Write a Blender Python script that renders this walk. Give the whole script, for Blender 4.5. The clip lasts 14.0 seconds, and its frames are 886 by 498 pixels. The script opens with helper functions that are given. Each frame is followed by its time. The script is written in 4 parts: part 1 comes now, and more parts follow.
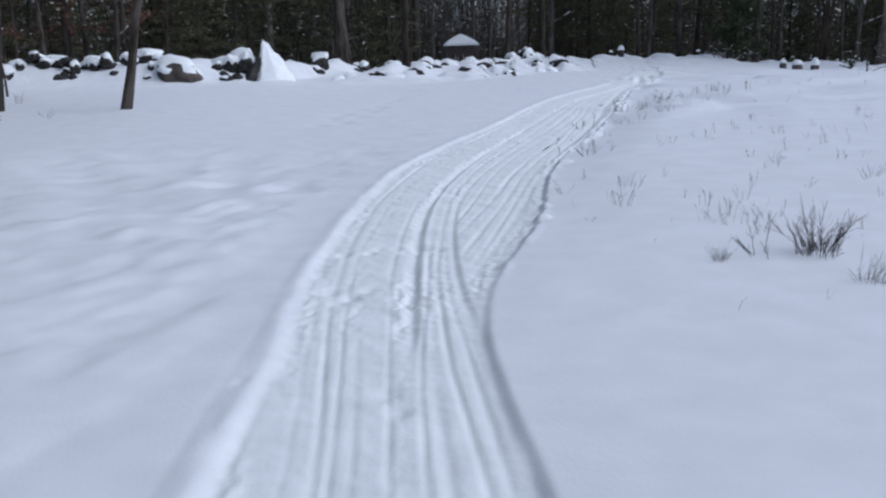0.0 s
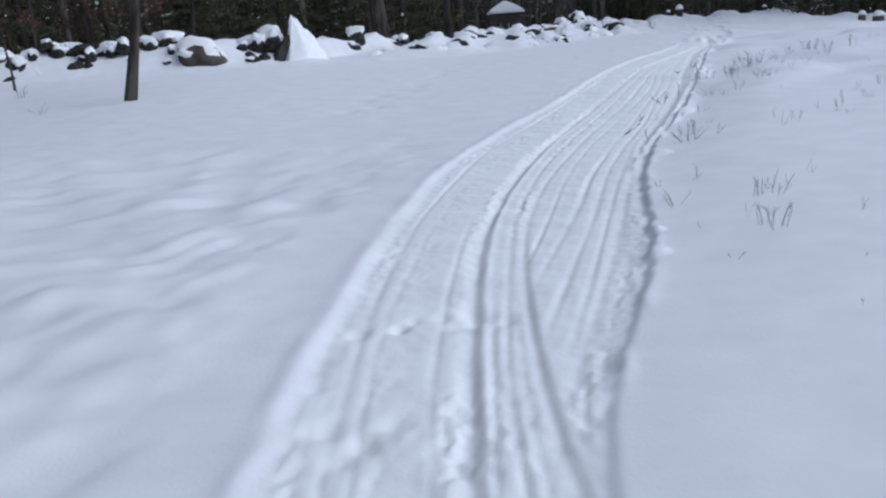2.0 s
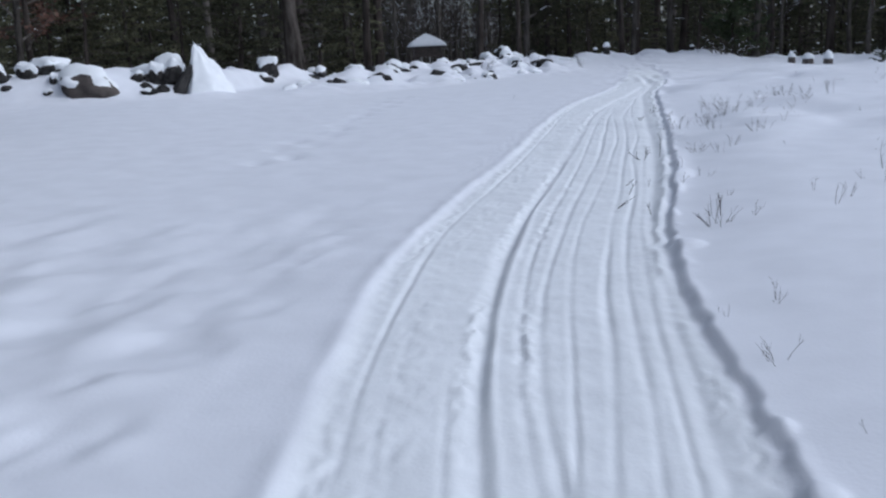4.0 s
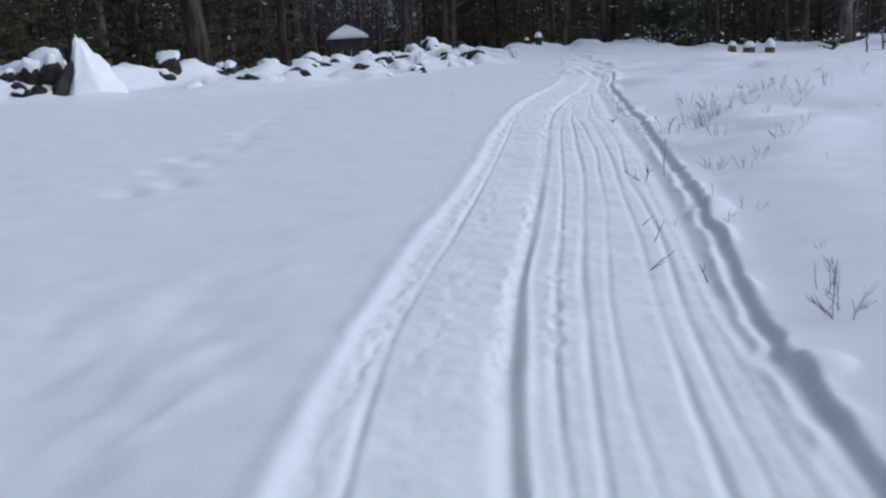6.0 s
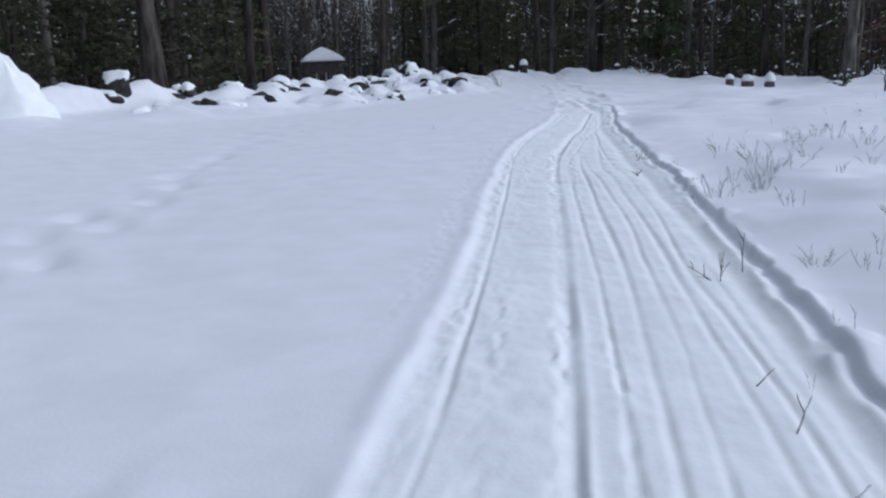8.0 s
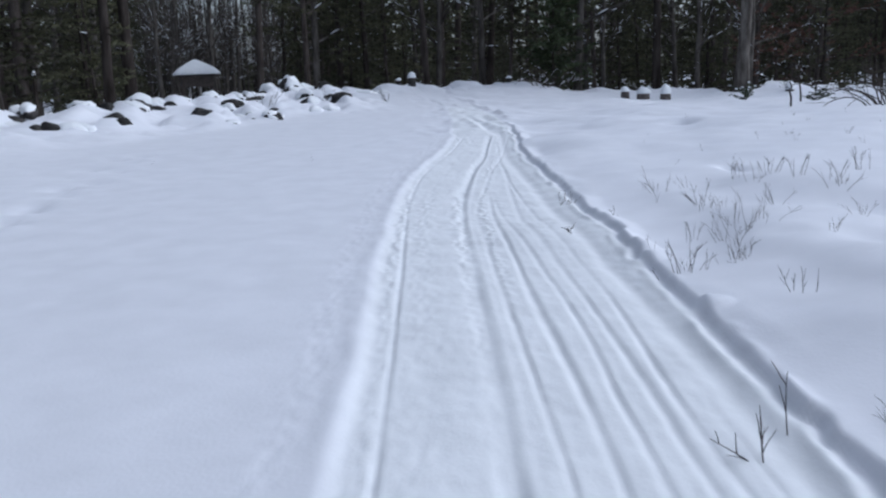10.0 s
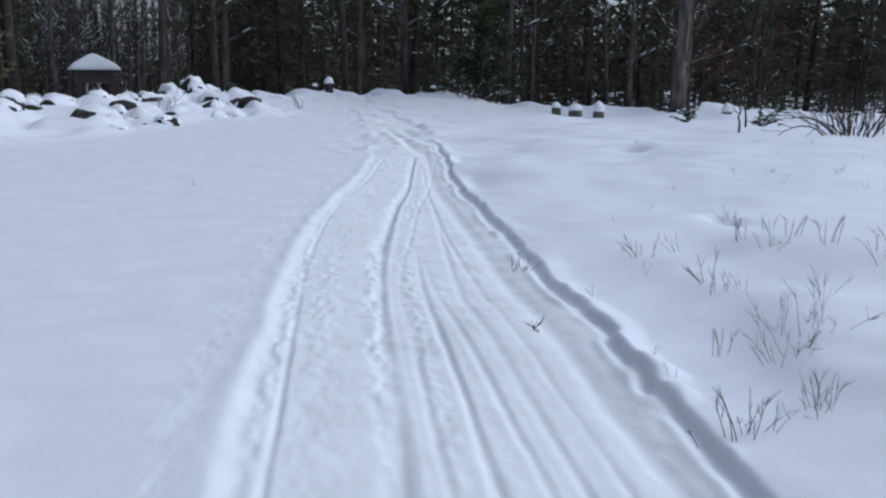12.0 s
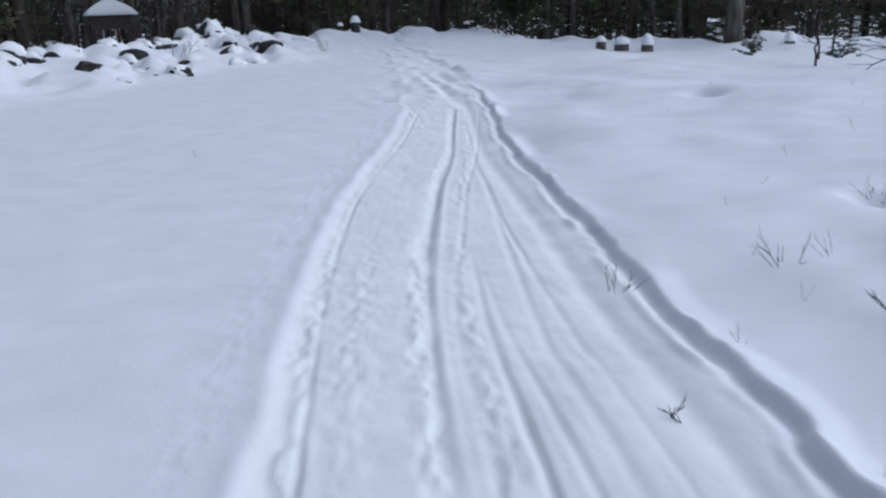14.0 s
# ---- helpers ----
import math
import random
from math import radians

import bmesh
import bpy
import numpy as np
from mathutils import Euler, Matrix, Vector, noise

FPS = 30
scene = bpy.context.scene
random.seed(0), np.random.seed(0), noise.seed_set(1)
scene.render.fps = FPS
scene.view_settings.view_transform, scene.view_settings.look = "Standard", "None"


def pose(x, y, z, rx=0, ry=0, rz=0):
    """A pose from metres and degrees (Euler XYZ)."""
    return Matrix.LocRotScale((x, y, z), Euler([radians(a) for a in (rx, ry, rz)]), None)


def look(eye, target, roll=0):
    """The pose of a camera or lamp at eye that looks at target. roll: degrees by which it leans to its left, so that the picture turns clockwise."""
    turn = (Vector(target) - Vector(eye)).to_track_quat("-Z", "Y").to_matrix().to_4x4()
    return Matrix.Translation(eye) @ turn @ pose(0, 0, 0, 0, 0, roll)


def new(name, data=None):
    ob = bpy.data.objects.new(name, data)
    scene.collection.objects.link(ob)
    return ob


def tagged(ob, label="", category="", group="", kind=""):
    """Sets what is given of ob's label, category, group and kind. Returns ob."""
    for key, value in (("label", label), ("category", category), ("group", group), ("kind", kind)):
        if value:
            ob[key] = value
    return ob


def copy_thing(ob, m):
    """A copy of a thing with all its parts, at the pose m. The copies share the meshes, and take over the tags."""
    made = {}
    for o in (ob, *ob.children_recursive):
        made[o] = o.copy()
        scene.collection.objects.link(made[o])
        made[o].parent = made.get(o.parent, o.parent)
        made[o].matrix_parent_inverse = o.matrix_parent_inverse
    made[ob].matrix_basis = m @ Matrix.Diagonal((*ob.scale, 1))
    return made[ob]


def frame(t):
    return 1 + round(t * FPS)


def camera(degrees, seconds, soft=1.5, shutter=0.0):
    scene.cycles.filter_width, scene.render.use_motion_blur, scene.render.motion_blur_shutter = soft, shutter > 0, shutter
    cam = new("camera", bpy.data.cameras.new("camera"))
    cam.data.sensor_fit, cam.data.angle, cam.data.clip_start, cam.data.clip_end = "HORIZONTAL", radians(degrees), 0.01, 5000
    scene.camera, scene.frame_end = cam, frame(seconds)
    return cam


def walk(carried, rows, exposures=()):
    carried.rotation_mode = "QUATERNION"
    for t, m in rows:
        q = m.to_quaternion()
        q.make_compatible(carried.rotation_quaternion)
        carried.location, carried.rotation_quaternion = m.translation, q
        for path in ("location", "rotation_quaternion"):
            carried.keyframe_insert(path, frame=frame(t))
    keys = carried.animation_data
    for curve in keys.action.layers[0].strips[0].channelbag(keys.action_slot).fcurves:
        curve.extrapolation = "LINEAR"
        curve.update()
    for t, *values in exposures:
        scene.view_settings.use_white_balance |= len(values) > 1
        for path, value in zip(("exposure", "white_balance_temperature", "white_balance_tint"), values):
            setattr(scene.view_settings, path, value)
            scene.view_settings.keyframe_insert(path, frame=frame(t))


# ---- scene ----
cam = camera(52.6, 14.0, soft=2.25, shutter=0.35)
PATH = [
    (0, (0.156, -0.03, 1.557), (0.131, 1.925, 1.136), -1.3),
    (0.5, (0.159, 0.608, 1.516), (0.114, 2.556, 1.064), -1.3),
    (1, (0.15, 1.284, 1.507), (0.017, 3.218, 1.017), -1.5),
    (1.5, (0.091, 1.986, 1.505), (-0.057, 3.925, 1.037), -3.8),
    (2, (0.037, 2.719, 1.499), (-0.101, 4.657, 1.023), -4.0),
    (2.5, (-0.127, 3.385, 1.503), (-0.238, 5.312, 0.98), -2.9),
    (3, (-0.206, 4.037, 1.549), (-0.266, 5.994, 1.14), -2.7),
    (3.2, (-0.235, 4.343, 1.572), (-0.257, 6.307, 1.198), -2.1),
    (5.3, (-0.364, 7.368, 1.522), (-0.244, 9.294, 0.995), -4.0),
    (5.5, (-0.357, 7.69, 1.539), (-0.244, 9.616, 1.01), -4.1),
    (6, (-0.327, 8.411, 1.535), (-0.108, 10.349, 1.092), -3.2),
    (6.5, (-0.243, 9.096, 1.517), (-0.021, 11.035, 1.084), -3.2),
    (7, (-0.2, 9.817, 1.524), (-0.024, 11.76, 1.086), -2.6),
    (7.5, (-0.102, 10.493, 1.563), (0.172, 12.447, 1.232), -1.4),
    (8, (-0.027, 11.135, 1.589), (0.25, 13.076, 1.195), -1.8),
    (8.5, (0.078, 11.796, 1.635), (0.455, 13.717, 1.226), -1.4),
    (8.7, (0.125, 12.059, 1.647), (0.547, 13.974, 1.253), -1.3),
    (10.8, (0.771, 14.52, 1.767), (1.342, 16.402, 1.402), -2.0),
    (11, (0.858, 14.783, 1.764), (1.461, 16.664, 1.448), -1.7),
    (11.5, (1.068, 15.49, 1.789), (1.591, 17.38, 1.398), 0.4),
    (12, (1.229, 16.087, 1.817), (1.92, 17.926, 1.446), 0.2),
    (12.5, (1.388, 16.607, 1.851), (2.044, 18.447, 1.422), 1.4),
    (13, (1.491, 17.068, 1.892), (2.166, 18.889, 1.417), -0.5),
    (13.5, (1.636, 17.505, 1.872), (2.303, 19.32, 1.364), -1.6),
    (14, (1.726, 17.986, 1.897), (2.336, 19.821, 1.389), -1.6),
]
walk(cam, [(t, look(eye, target, roll)) for t, eye, target, roll in PATH], exposures=[(0, -0.29, 5580, 9), (3, -0.29, 5600, 9), (5.5, -0.36, 5580, 9), (7.5, -0.26, 5600, 9), (11.5, -0.22, 5540, 9), (13, -0.3, 5520, 9), (14, -0.3, 5550, 9)])

# ---- world and light: flat overcast winter daylight, brighter towards +x ----
SUN_EL, SUN_AZ = 46.0, 106.0          # degrees; azimuth clockwise from +y
world = bpy.data.worlds.new("overcast_sky")
scene.world = world
world.use_nodes = True
wn = world.node_tree
sky = wn.nodes.new("ShaderNodeTexSky")
sky.sky_type = 'NISHITA'
sky.sun_disc = False
sky.sun_elevation = radians(SUN_EL)
sky.sun_rotation = radians(SUN_AZ)
sky.air_density, sky.dust_density, sky.ozone_density = 1.0, 3.0, 1.0
desat = wn.nodes.new("ShaderNodeHueSaturation")
desat.inputs["Saturation"].default_value = 0.42
wn.links.new(sky.outputs[0], desat.inputs["Color"])
wn.links.new(desat.outputs[0], wn.nodes["Background"].inputs[0])
wn.nodes["Background"].inputs[1].default_value = 0.15
sun_data = bpy.data.lights.new("sun", 'SUN')
sun_data.energy, sun_data.angle, sun_data.color = 0.46, radians(44), (1.0, 0.97, 0.94)
sun = new("sun", sun_data)
a, e = radians(SUN_AZ), radians(SUN_EL)
sun.matrix_world = look((0, 0, 30), (-math.sin(a) * math.cos(e), -math.cos(a) * math.cos(e), 30 - math.sin(e)))


# ---- materials ----
def material(name, base, rough=0.8, vary=0.35, scale=6.0, fine=60.0, bump=0.3, dist=0.02, second=None, stretch=(1, 1, 1), per_object=0.0, spec=0.3):
    m = bpy.data.materials.new(name)
    m.use_nodes = True
    nt = m.node_tree
    N, L = nt.nodes, nt.links
    p = N["Principled BSDF"]
    p.inputs["Roughness"].default_value = rough
    p.inputs["Specular IOR Level"].default_value = spec
    co = N.new("ShaderNodeTexCoord")
    mp = N.new("ShaderNodeMapping")
    mp.inputs["Scale"].default_value = stretch
    L.new(co.outputs["Object"], mp.inputs[0])
    n1 = N.new("ShaderNodeTexNoise")
    n1.inputs["Scale"].default_value, n1.inputs["Detail"].default_value = scale, 6
    n2 = N.new("ShaderNodeTexNoise")
    n2.inputs["Scale"].default_value, n2.inputs["Detail"].default_value = fine, 3
    L.new(mp.outputs[0], n1.inputs["Vector"])
    L.new(mp.outputs[0], n2.inputs["Vector"])
    ramp = N.new("ShaderNodeValToRGB")
    lo = [c * (1 - vary) for c in base]
    hi = second if second else [min(1, c * (1 + vary)) for c in base]
    ramp.color_ramp.elements[0].position, ramp.color_ramp.elements[1].position = 0.32, 0.68
    ramp.color_ramp.elements[0].color, ramp.color_ramp.elements[1].color = (*lo, 1), (*hi, 1)
    L.new(n1.outputs["Fac"], ramp.inputs[0])
    mix = N.new("ShaderNodeMix")
    mix.data_type, mix.blend_type = 'RGBA', 'OVERLAY'
    mix.inputs[0].default_value = 0.5 * min(1, vary * 2)
    L.new(ramp.outputs[0], mix.inputs[6])
    L.new(n2.outputs["Fac"], mix.inputs[7])
    out = mix.outputs[2]
    if per_object:
        inf = N.new("ShaderNodeObjectInfo")
        mr = N.new("ShaderNodeMapRange")
        mr.inputs[3].default_value, mr.inputs[4].default_value = 1 - per_object, 1 + per_object
        L.new(inf.outputs["Random"], mr.inputs[0])
        hs = N.new("ShaderNodeHueSaturation")
        L.new(mr.outputs[0], hs.inputs["Value"])
        L.new(out, hs.inputs["Color"])
        out = hs.outputs[0]
    L.new(out, p.inputs["Base Color"])
    add = N.new("ShaderNodeMath")
    add.operation = 'MULTIPLY_ADD'
    add.inputs[1].default_value = 0.4
    L.new(n2.outputs["Fac"], add.inputs[0])
    L.new(n1.outputs["Fac"], add.inputs[2])
    b = N.new("ShaderNodeBump")
    b.inputs["Strength"].default_value, b.inputs["Distance"].default_value = bump, dist
    L.new(add.outputs[0], b.inputs["Height"])
    L.new(b.outputs[0], p.inputs["Normal"])
    return m


SNOW = material("snow", (0.86, 0.88, 0.91), 0.65, 0.03, 2.5, 45, 0.35, 0.012, (0.9, 0.92, 0.95))
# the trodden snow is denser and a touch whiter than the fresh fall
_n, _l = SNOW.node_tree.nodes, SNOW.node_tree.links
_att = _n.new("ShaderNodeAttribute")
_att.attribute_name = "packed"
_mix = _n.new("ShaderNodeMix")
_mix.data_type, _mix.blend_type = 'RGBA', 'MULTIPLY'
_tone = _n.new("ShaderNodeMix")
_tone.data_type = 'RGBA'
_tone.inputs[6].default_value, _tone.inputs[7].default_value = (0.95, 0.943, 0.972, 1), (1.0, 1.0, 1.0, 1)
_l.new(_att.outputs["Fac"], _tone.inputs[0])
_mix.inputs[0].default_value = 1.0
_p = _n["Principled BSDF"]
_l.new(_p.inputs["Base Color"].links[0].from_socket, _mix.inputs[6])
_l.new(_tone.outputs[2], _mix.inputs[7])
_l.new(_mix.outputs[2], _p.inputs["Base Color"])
CAP_SNOW = material("cap_snow", (0.86, 0.88, 0.91), 0.65, 0.03, 5, 40, 0.25, 0.01, (0.9, 0.92, 0.95))
GRANITE = material("granite", (0.02, 0.0195, 0.0195), 0.85, 0.45, 3.5, 40, 0.7, 0.03, (0.052, 0.049, 0.047), per_object=0.35)
BOULDER = material("boulder_stone", (0.06, 0.052, 0.05), 0.85, 0.35, 3.0, 40, 0.7, 0.03, (0.115, 0.098, 0.09))
BARK = material("bark", (0.046, 0.038, 0.033), 0.9, 0.45, 5, 30, 0.9, 0.03, (0.112, 0.098, 0.086), (1, 1, 0.18), 0.3, 0.05)
PALE_BARK = material("pale_bark", (0.06, 0.052, 0.046), 0.9, 0.4, 4, 26, 0.8, 0.02, (0.135, 0.123, 0.11), (1, 1, 0.25), 0.35, 0.05)
DARK_BARK = material("dark_bark", (0.044, 0.036, 0.032), 0.9, 0.4, 5, 30, 0.8, 0.03, (0.088, 0.075, 0.067), (1, 1, 0.2), 0.4, 0.05)
NEEDLES = material("needles", (0.058, 0.062, 0.034), 0.8, 0.4, 1.2, 20, 0.0, 0.01, (0.11, 0.108, 0.06), per_object=0.35)
YOUNG_NEEDLES = material("young_needles", (0.04, 0.052, 0.025), 0.7, 0.35, 1.5, 20, 0.0, 0.01, (0.065, 0.085, 0.038))
OAK_LEAF = material("oak_leaf", (0.1, 0.055, 0.04), 0.8, 0.4, 2, 20, 0.0, 0.01, (0.17, 0.09, 0.065))
STEM = material("weed_stem", (0.034, 0.027, 0.028), 0.85, 0.3, 20, 90, 0.3, 0.003, (0.066, 0.052, 0.052), per_object=0.4)
STUMP = material("stump_wood", (0.09, 0.077, 0.073), 0.9, 0.35, 9, 50, 0.7, 0.02, (0.15, 0.13, 0.122), (1, 1, 0.3))
BOARD = material("shelter_board", (0.085, 0.07, 0.062), 0.85, 0.3, 6, 50, 0.5, 0.01, (0.13, 0.108, 0.096), (1, 1, 6), 0.12)
POST = material("pale_post", (0.5, 0.48, 0.46), 0.8, 0.2, 6, 40, 0.3, 0.01, (0.5, 0.48, 0.45), (1, 1, 0.2))
ROOFING = material("roof_board", (0.06, 0.055, 0.05), 0.9, 0.3, 6, 40, 0.4, 0.01)


# ---- mesh helpers ----
def thing(name, label, category, m=None, group="", kind=""):
    ob = tagged(new(name), label, category, group, kind)
    if m is not None:
        ob.matrix_world = m
    return ob


def link(name, me, mat, parent=None, label="", smooth=False):
    if mat and not me.materials:
        me.materials.append(mat)
    if smooth:
        me.shade_smooth()
    ob = new(name, me)
    if parent is not None:
        ob.parent = parent
    if label:
        tagged(ob, label)
    return ob


def part(name, bm, mat, parent=None, label="", smooth=False):
    me = bpy.data.meshes.new(name)
    bm.to_mesh(me)
    bm.free()
    return link(name, me, mat, parent, label, smooth)


class Soup:
    """Loose vertices and faces gathered for one mesh."""

    def __init__(self):
        self.v, self.f = [], []

    def tube(self, pts, radii, sides=6):
        """A closed tapered tube along pts."""
        base = len(self.v)
        pts = [Vector(p) for p in pts]
        for i, p in enumerate(pts):
            d = (pts[min(i + 1, len(pts) - 1)] - pts[max(i - 1, 0)]).normalized()
            u = d.cross(Vector((0.31, 0.87, 0.11))).normalized()
            w = d.cross(u)
            for k in range(sides):
                an = 2 * math.pi * k / sides
                self.v.append(p + (u * math.cos(an) + w * math.sin(an)) * radii[i])
        for i in range(len(pts) - 1):
            for k in range(sides):
                k2 = (k + 1) % sides
                self.f.append((base + i * sides + k, base + i * sides + k2, base + (i + 1) * sides + k2, base + (i + 1) * sides + k))
        self.f.append(tuple(base + k for k in range(sides))[::-1])
        self.f.append(tuple(base + (len(pts) - 1) * sides + k for k in range(sides)))

    def leaf(self, c, d, n, length, width):
        """One pointed leaf from c along d."""
        b = len(self.v)
        s = d.cross(n).normalized() * width / 2
        self.v += [c, c + d * length * 0.5 + s, c + d * length, c + d * length * 0.5 - s]
        self.f.append((b, b + 1, b + 2, b + 3))

    def blob(self, c, rx, ry, rz, rng, lean=0.0):
        """A small uneven lump."""
        b = len(self.v)
        for zz, rr in ((-0.6, 0.7), (0.1, 1.0), (0.7, 0.62)):
            for k in range(6):
                an = k * math.pi / 3 + zz
                q = rng.uniform(0.8, 1.15)
                self.v.append(Vector((c[0] + rx * rr * q * math.cos(an), c[1] + ry * rr * q * math.sin(an), c[2] + rz * zz + lean * math.cos(an))))
        for r in range(2):
            for k in range(6):
                k2 = (k + 1) % 6
                self.f.append((b + r * 6 + k, b + r * 6 + k2, b + r * 6 + 6 + k2, b + r * 6 + 6 + k))
        self.f.append(tuple(b + k for k in range(6))[::-1])
        self.f.append(tuple(b + 12 + k for k in range(6)))

    def mesh(self, name):
        me = bpy.data.meshes.new(name)
        me.from_pydata(self.v, [], self.f)
        me.update()
        return me


def box(bm, c, s, bevel=0.0, m=None):
    r = bmesh.ops.create_cube(bm, size=1.0)
    mat = Matrix.Translation(c) @ Matrix.Diagonal((*s, 1))
    bmesh.ops.transform(bm, matrix=(m @ mat) if m else mat, verts=r["verts"])
    if bevel:
        edges = list({ed for v in r["verts"] for ed in v.link_edges})
        bmesh.ops.bevel(bm, geom=edges, offset=bevel, segments=2, affect='EDGES')
    return bm


# ---- the lie of the land ----
def lattice(ix, iy, seed):
    h = (ix.astype(np.int64) * 374761393 + iy.astype(np.int64) * 668265263 + seed * 974711) & 0x7FFFFFFF
    h = ((h ^ (h >> 13)) * 1274126177) & 0x7FFFFFFF
    return ((h ^ (h >> 16)) & 0xFFFF) / 65535.0


def vnoise(x, y, seed=0):
    """Smooth value noise in -1..1."""
    x, y = np.asarray(x, float), np.asarray(y, float)
    ix, iy = np.floor(x), np.floor(y)
    fx, fy = x - ix, y - iy
    fx, fy = fx * fx * fx * (fx * (fx * 6 - 15) + 10), fy * fy * fy * (fy * (fy * 6 - 15) + 10)
    a0 = lattice(ix, iy, seed) * (1 - fx) + lattice(ix + 1, iy, seed) * fx
    a1 = lattice(ix, iy + 1, seed) * (1 - fx) + lattice(ix + 1, iy + 1, seed) * fx
    return 2 * (a0 * (1 - fy) + a1 * fy) - 1


def step(lo, hi, v):
    q = np.clip((v - lo) / (hi - lo), 0, 1)
    return q * q * (3 - 2 * q)


# the packed trail: y, left edge, right edge
TRAIL = np.array([(-30, -0.95, 0.62), (3.1, -0.93, 0.52), (4, -0.92, 0.4), (5, -0.93, 0.29), (5.5, -0.94, 0.28), (6, -0.96, 0.4), (6.9, -0.99, 0.62), (8.4, -0.96, 1.01),
                  (9.3, -0.9, 1.13), (10.3, -0.79, 1.23), (11.2, -0.69, 1.39), (12.1, -0.52, 1.6), (14, 0.0, 2.16), (15.1, 0.32, 2.53), (16.6, 0.76, 2.94), (18.3, 1.2, 3.39), (20, 1.62, 3.8),
                  (21.5, 2.03, 4.19), (22.7, 2.37, 4.5), (24, 2.77, 4.81), (26, 3.52, 5.3), (28, 4.38, 5.83), (30.5, 5.32, 6.75), (33, 6.0, 7.5),
                  (36, 6.9, 8.3), (44, 9.0, 10.2), (60, 10.5, 11.7)])
WALL = np.array([(-60, 25), (-30, 28), (-14, 30), (-9, 30.6), (-6.6, 31.5), (-5.2, 36.5), (-2, 41), (1.5, 46.5), (4.2, 50.6), (10, 53),
                 (14, 51.5), (18.5, 47.8), (21, 44), (26, 41), (34, 39), (60, 35)])
FINE_Y = np.arange(-30, 61, 0.5)


def smooth_line(col):
    v = np.interp(FINE_Y, TRAIL[:, 0], TRAIL[:, col])
    k = np.array([1, 2, 3, 2, 1]) / 9.0
    return np.convolve(np.pad(v, 2, mode="edge"), k, mode="valid")


LEFT, RIGHT = smooth_line(1), smooth_line(2)


def edges(y):
    return np.interp(y, FINE_Y, LEFT), np.interp(y, FINE_Y, RIGHT)


def base_z(x, y):
    g = 0.55 - 0.06 * np.logaddexp(0, (0.70 - 0.0235 * np.maximum(y, -20)) / 0.06)
    return g + 0.22 * step(1, 7, -x) * step(5, 20, y) + 0.15 * step(-1, 6, -x) * step(22, 40, y)


def deep_snow(y):
    """How far the untrodden snow east of the trail stands above its bed."""
    return (0.015 + 0.02 * step(5, 9, y) + 0.012 * step(9, 15, y)) * (1 - step(27, 35, y))


def wall_y(x):
    return np.interp(x, WALL[:, 0], WALL[:, 1])


# ruts and ridges along the trail: half width, depth, then y, x along the line
def run_line(*yx):
    """x as a smooth function of y along a line, and the stretch it covers."""
    ys, xs = np.array(yx[0::2]), np.array(yx[1::2])
    v = np.interp(FINE_Y, ys, xs)
    slope0, slope1 = (xs[1] - xs[0]) / (ys[1] - ys[0]), (xs[-1] - xs[-2]) / (ys[-1] - ys[-2])
    v = np.where(FINE_Y < ys[0], xs[0] + slope0 * (FINE_Y - ys[0]), np.where(FINE_Y > ys[-1], xs[-1] + slope1 * (FINE_Y - ys[-1]), v))
    return np.convolve(np.pad(v, 1, mode="edge"), (0.25, 0.5, 0.25), mode="valid"), ys[0], ys[-1]


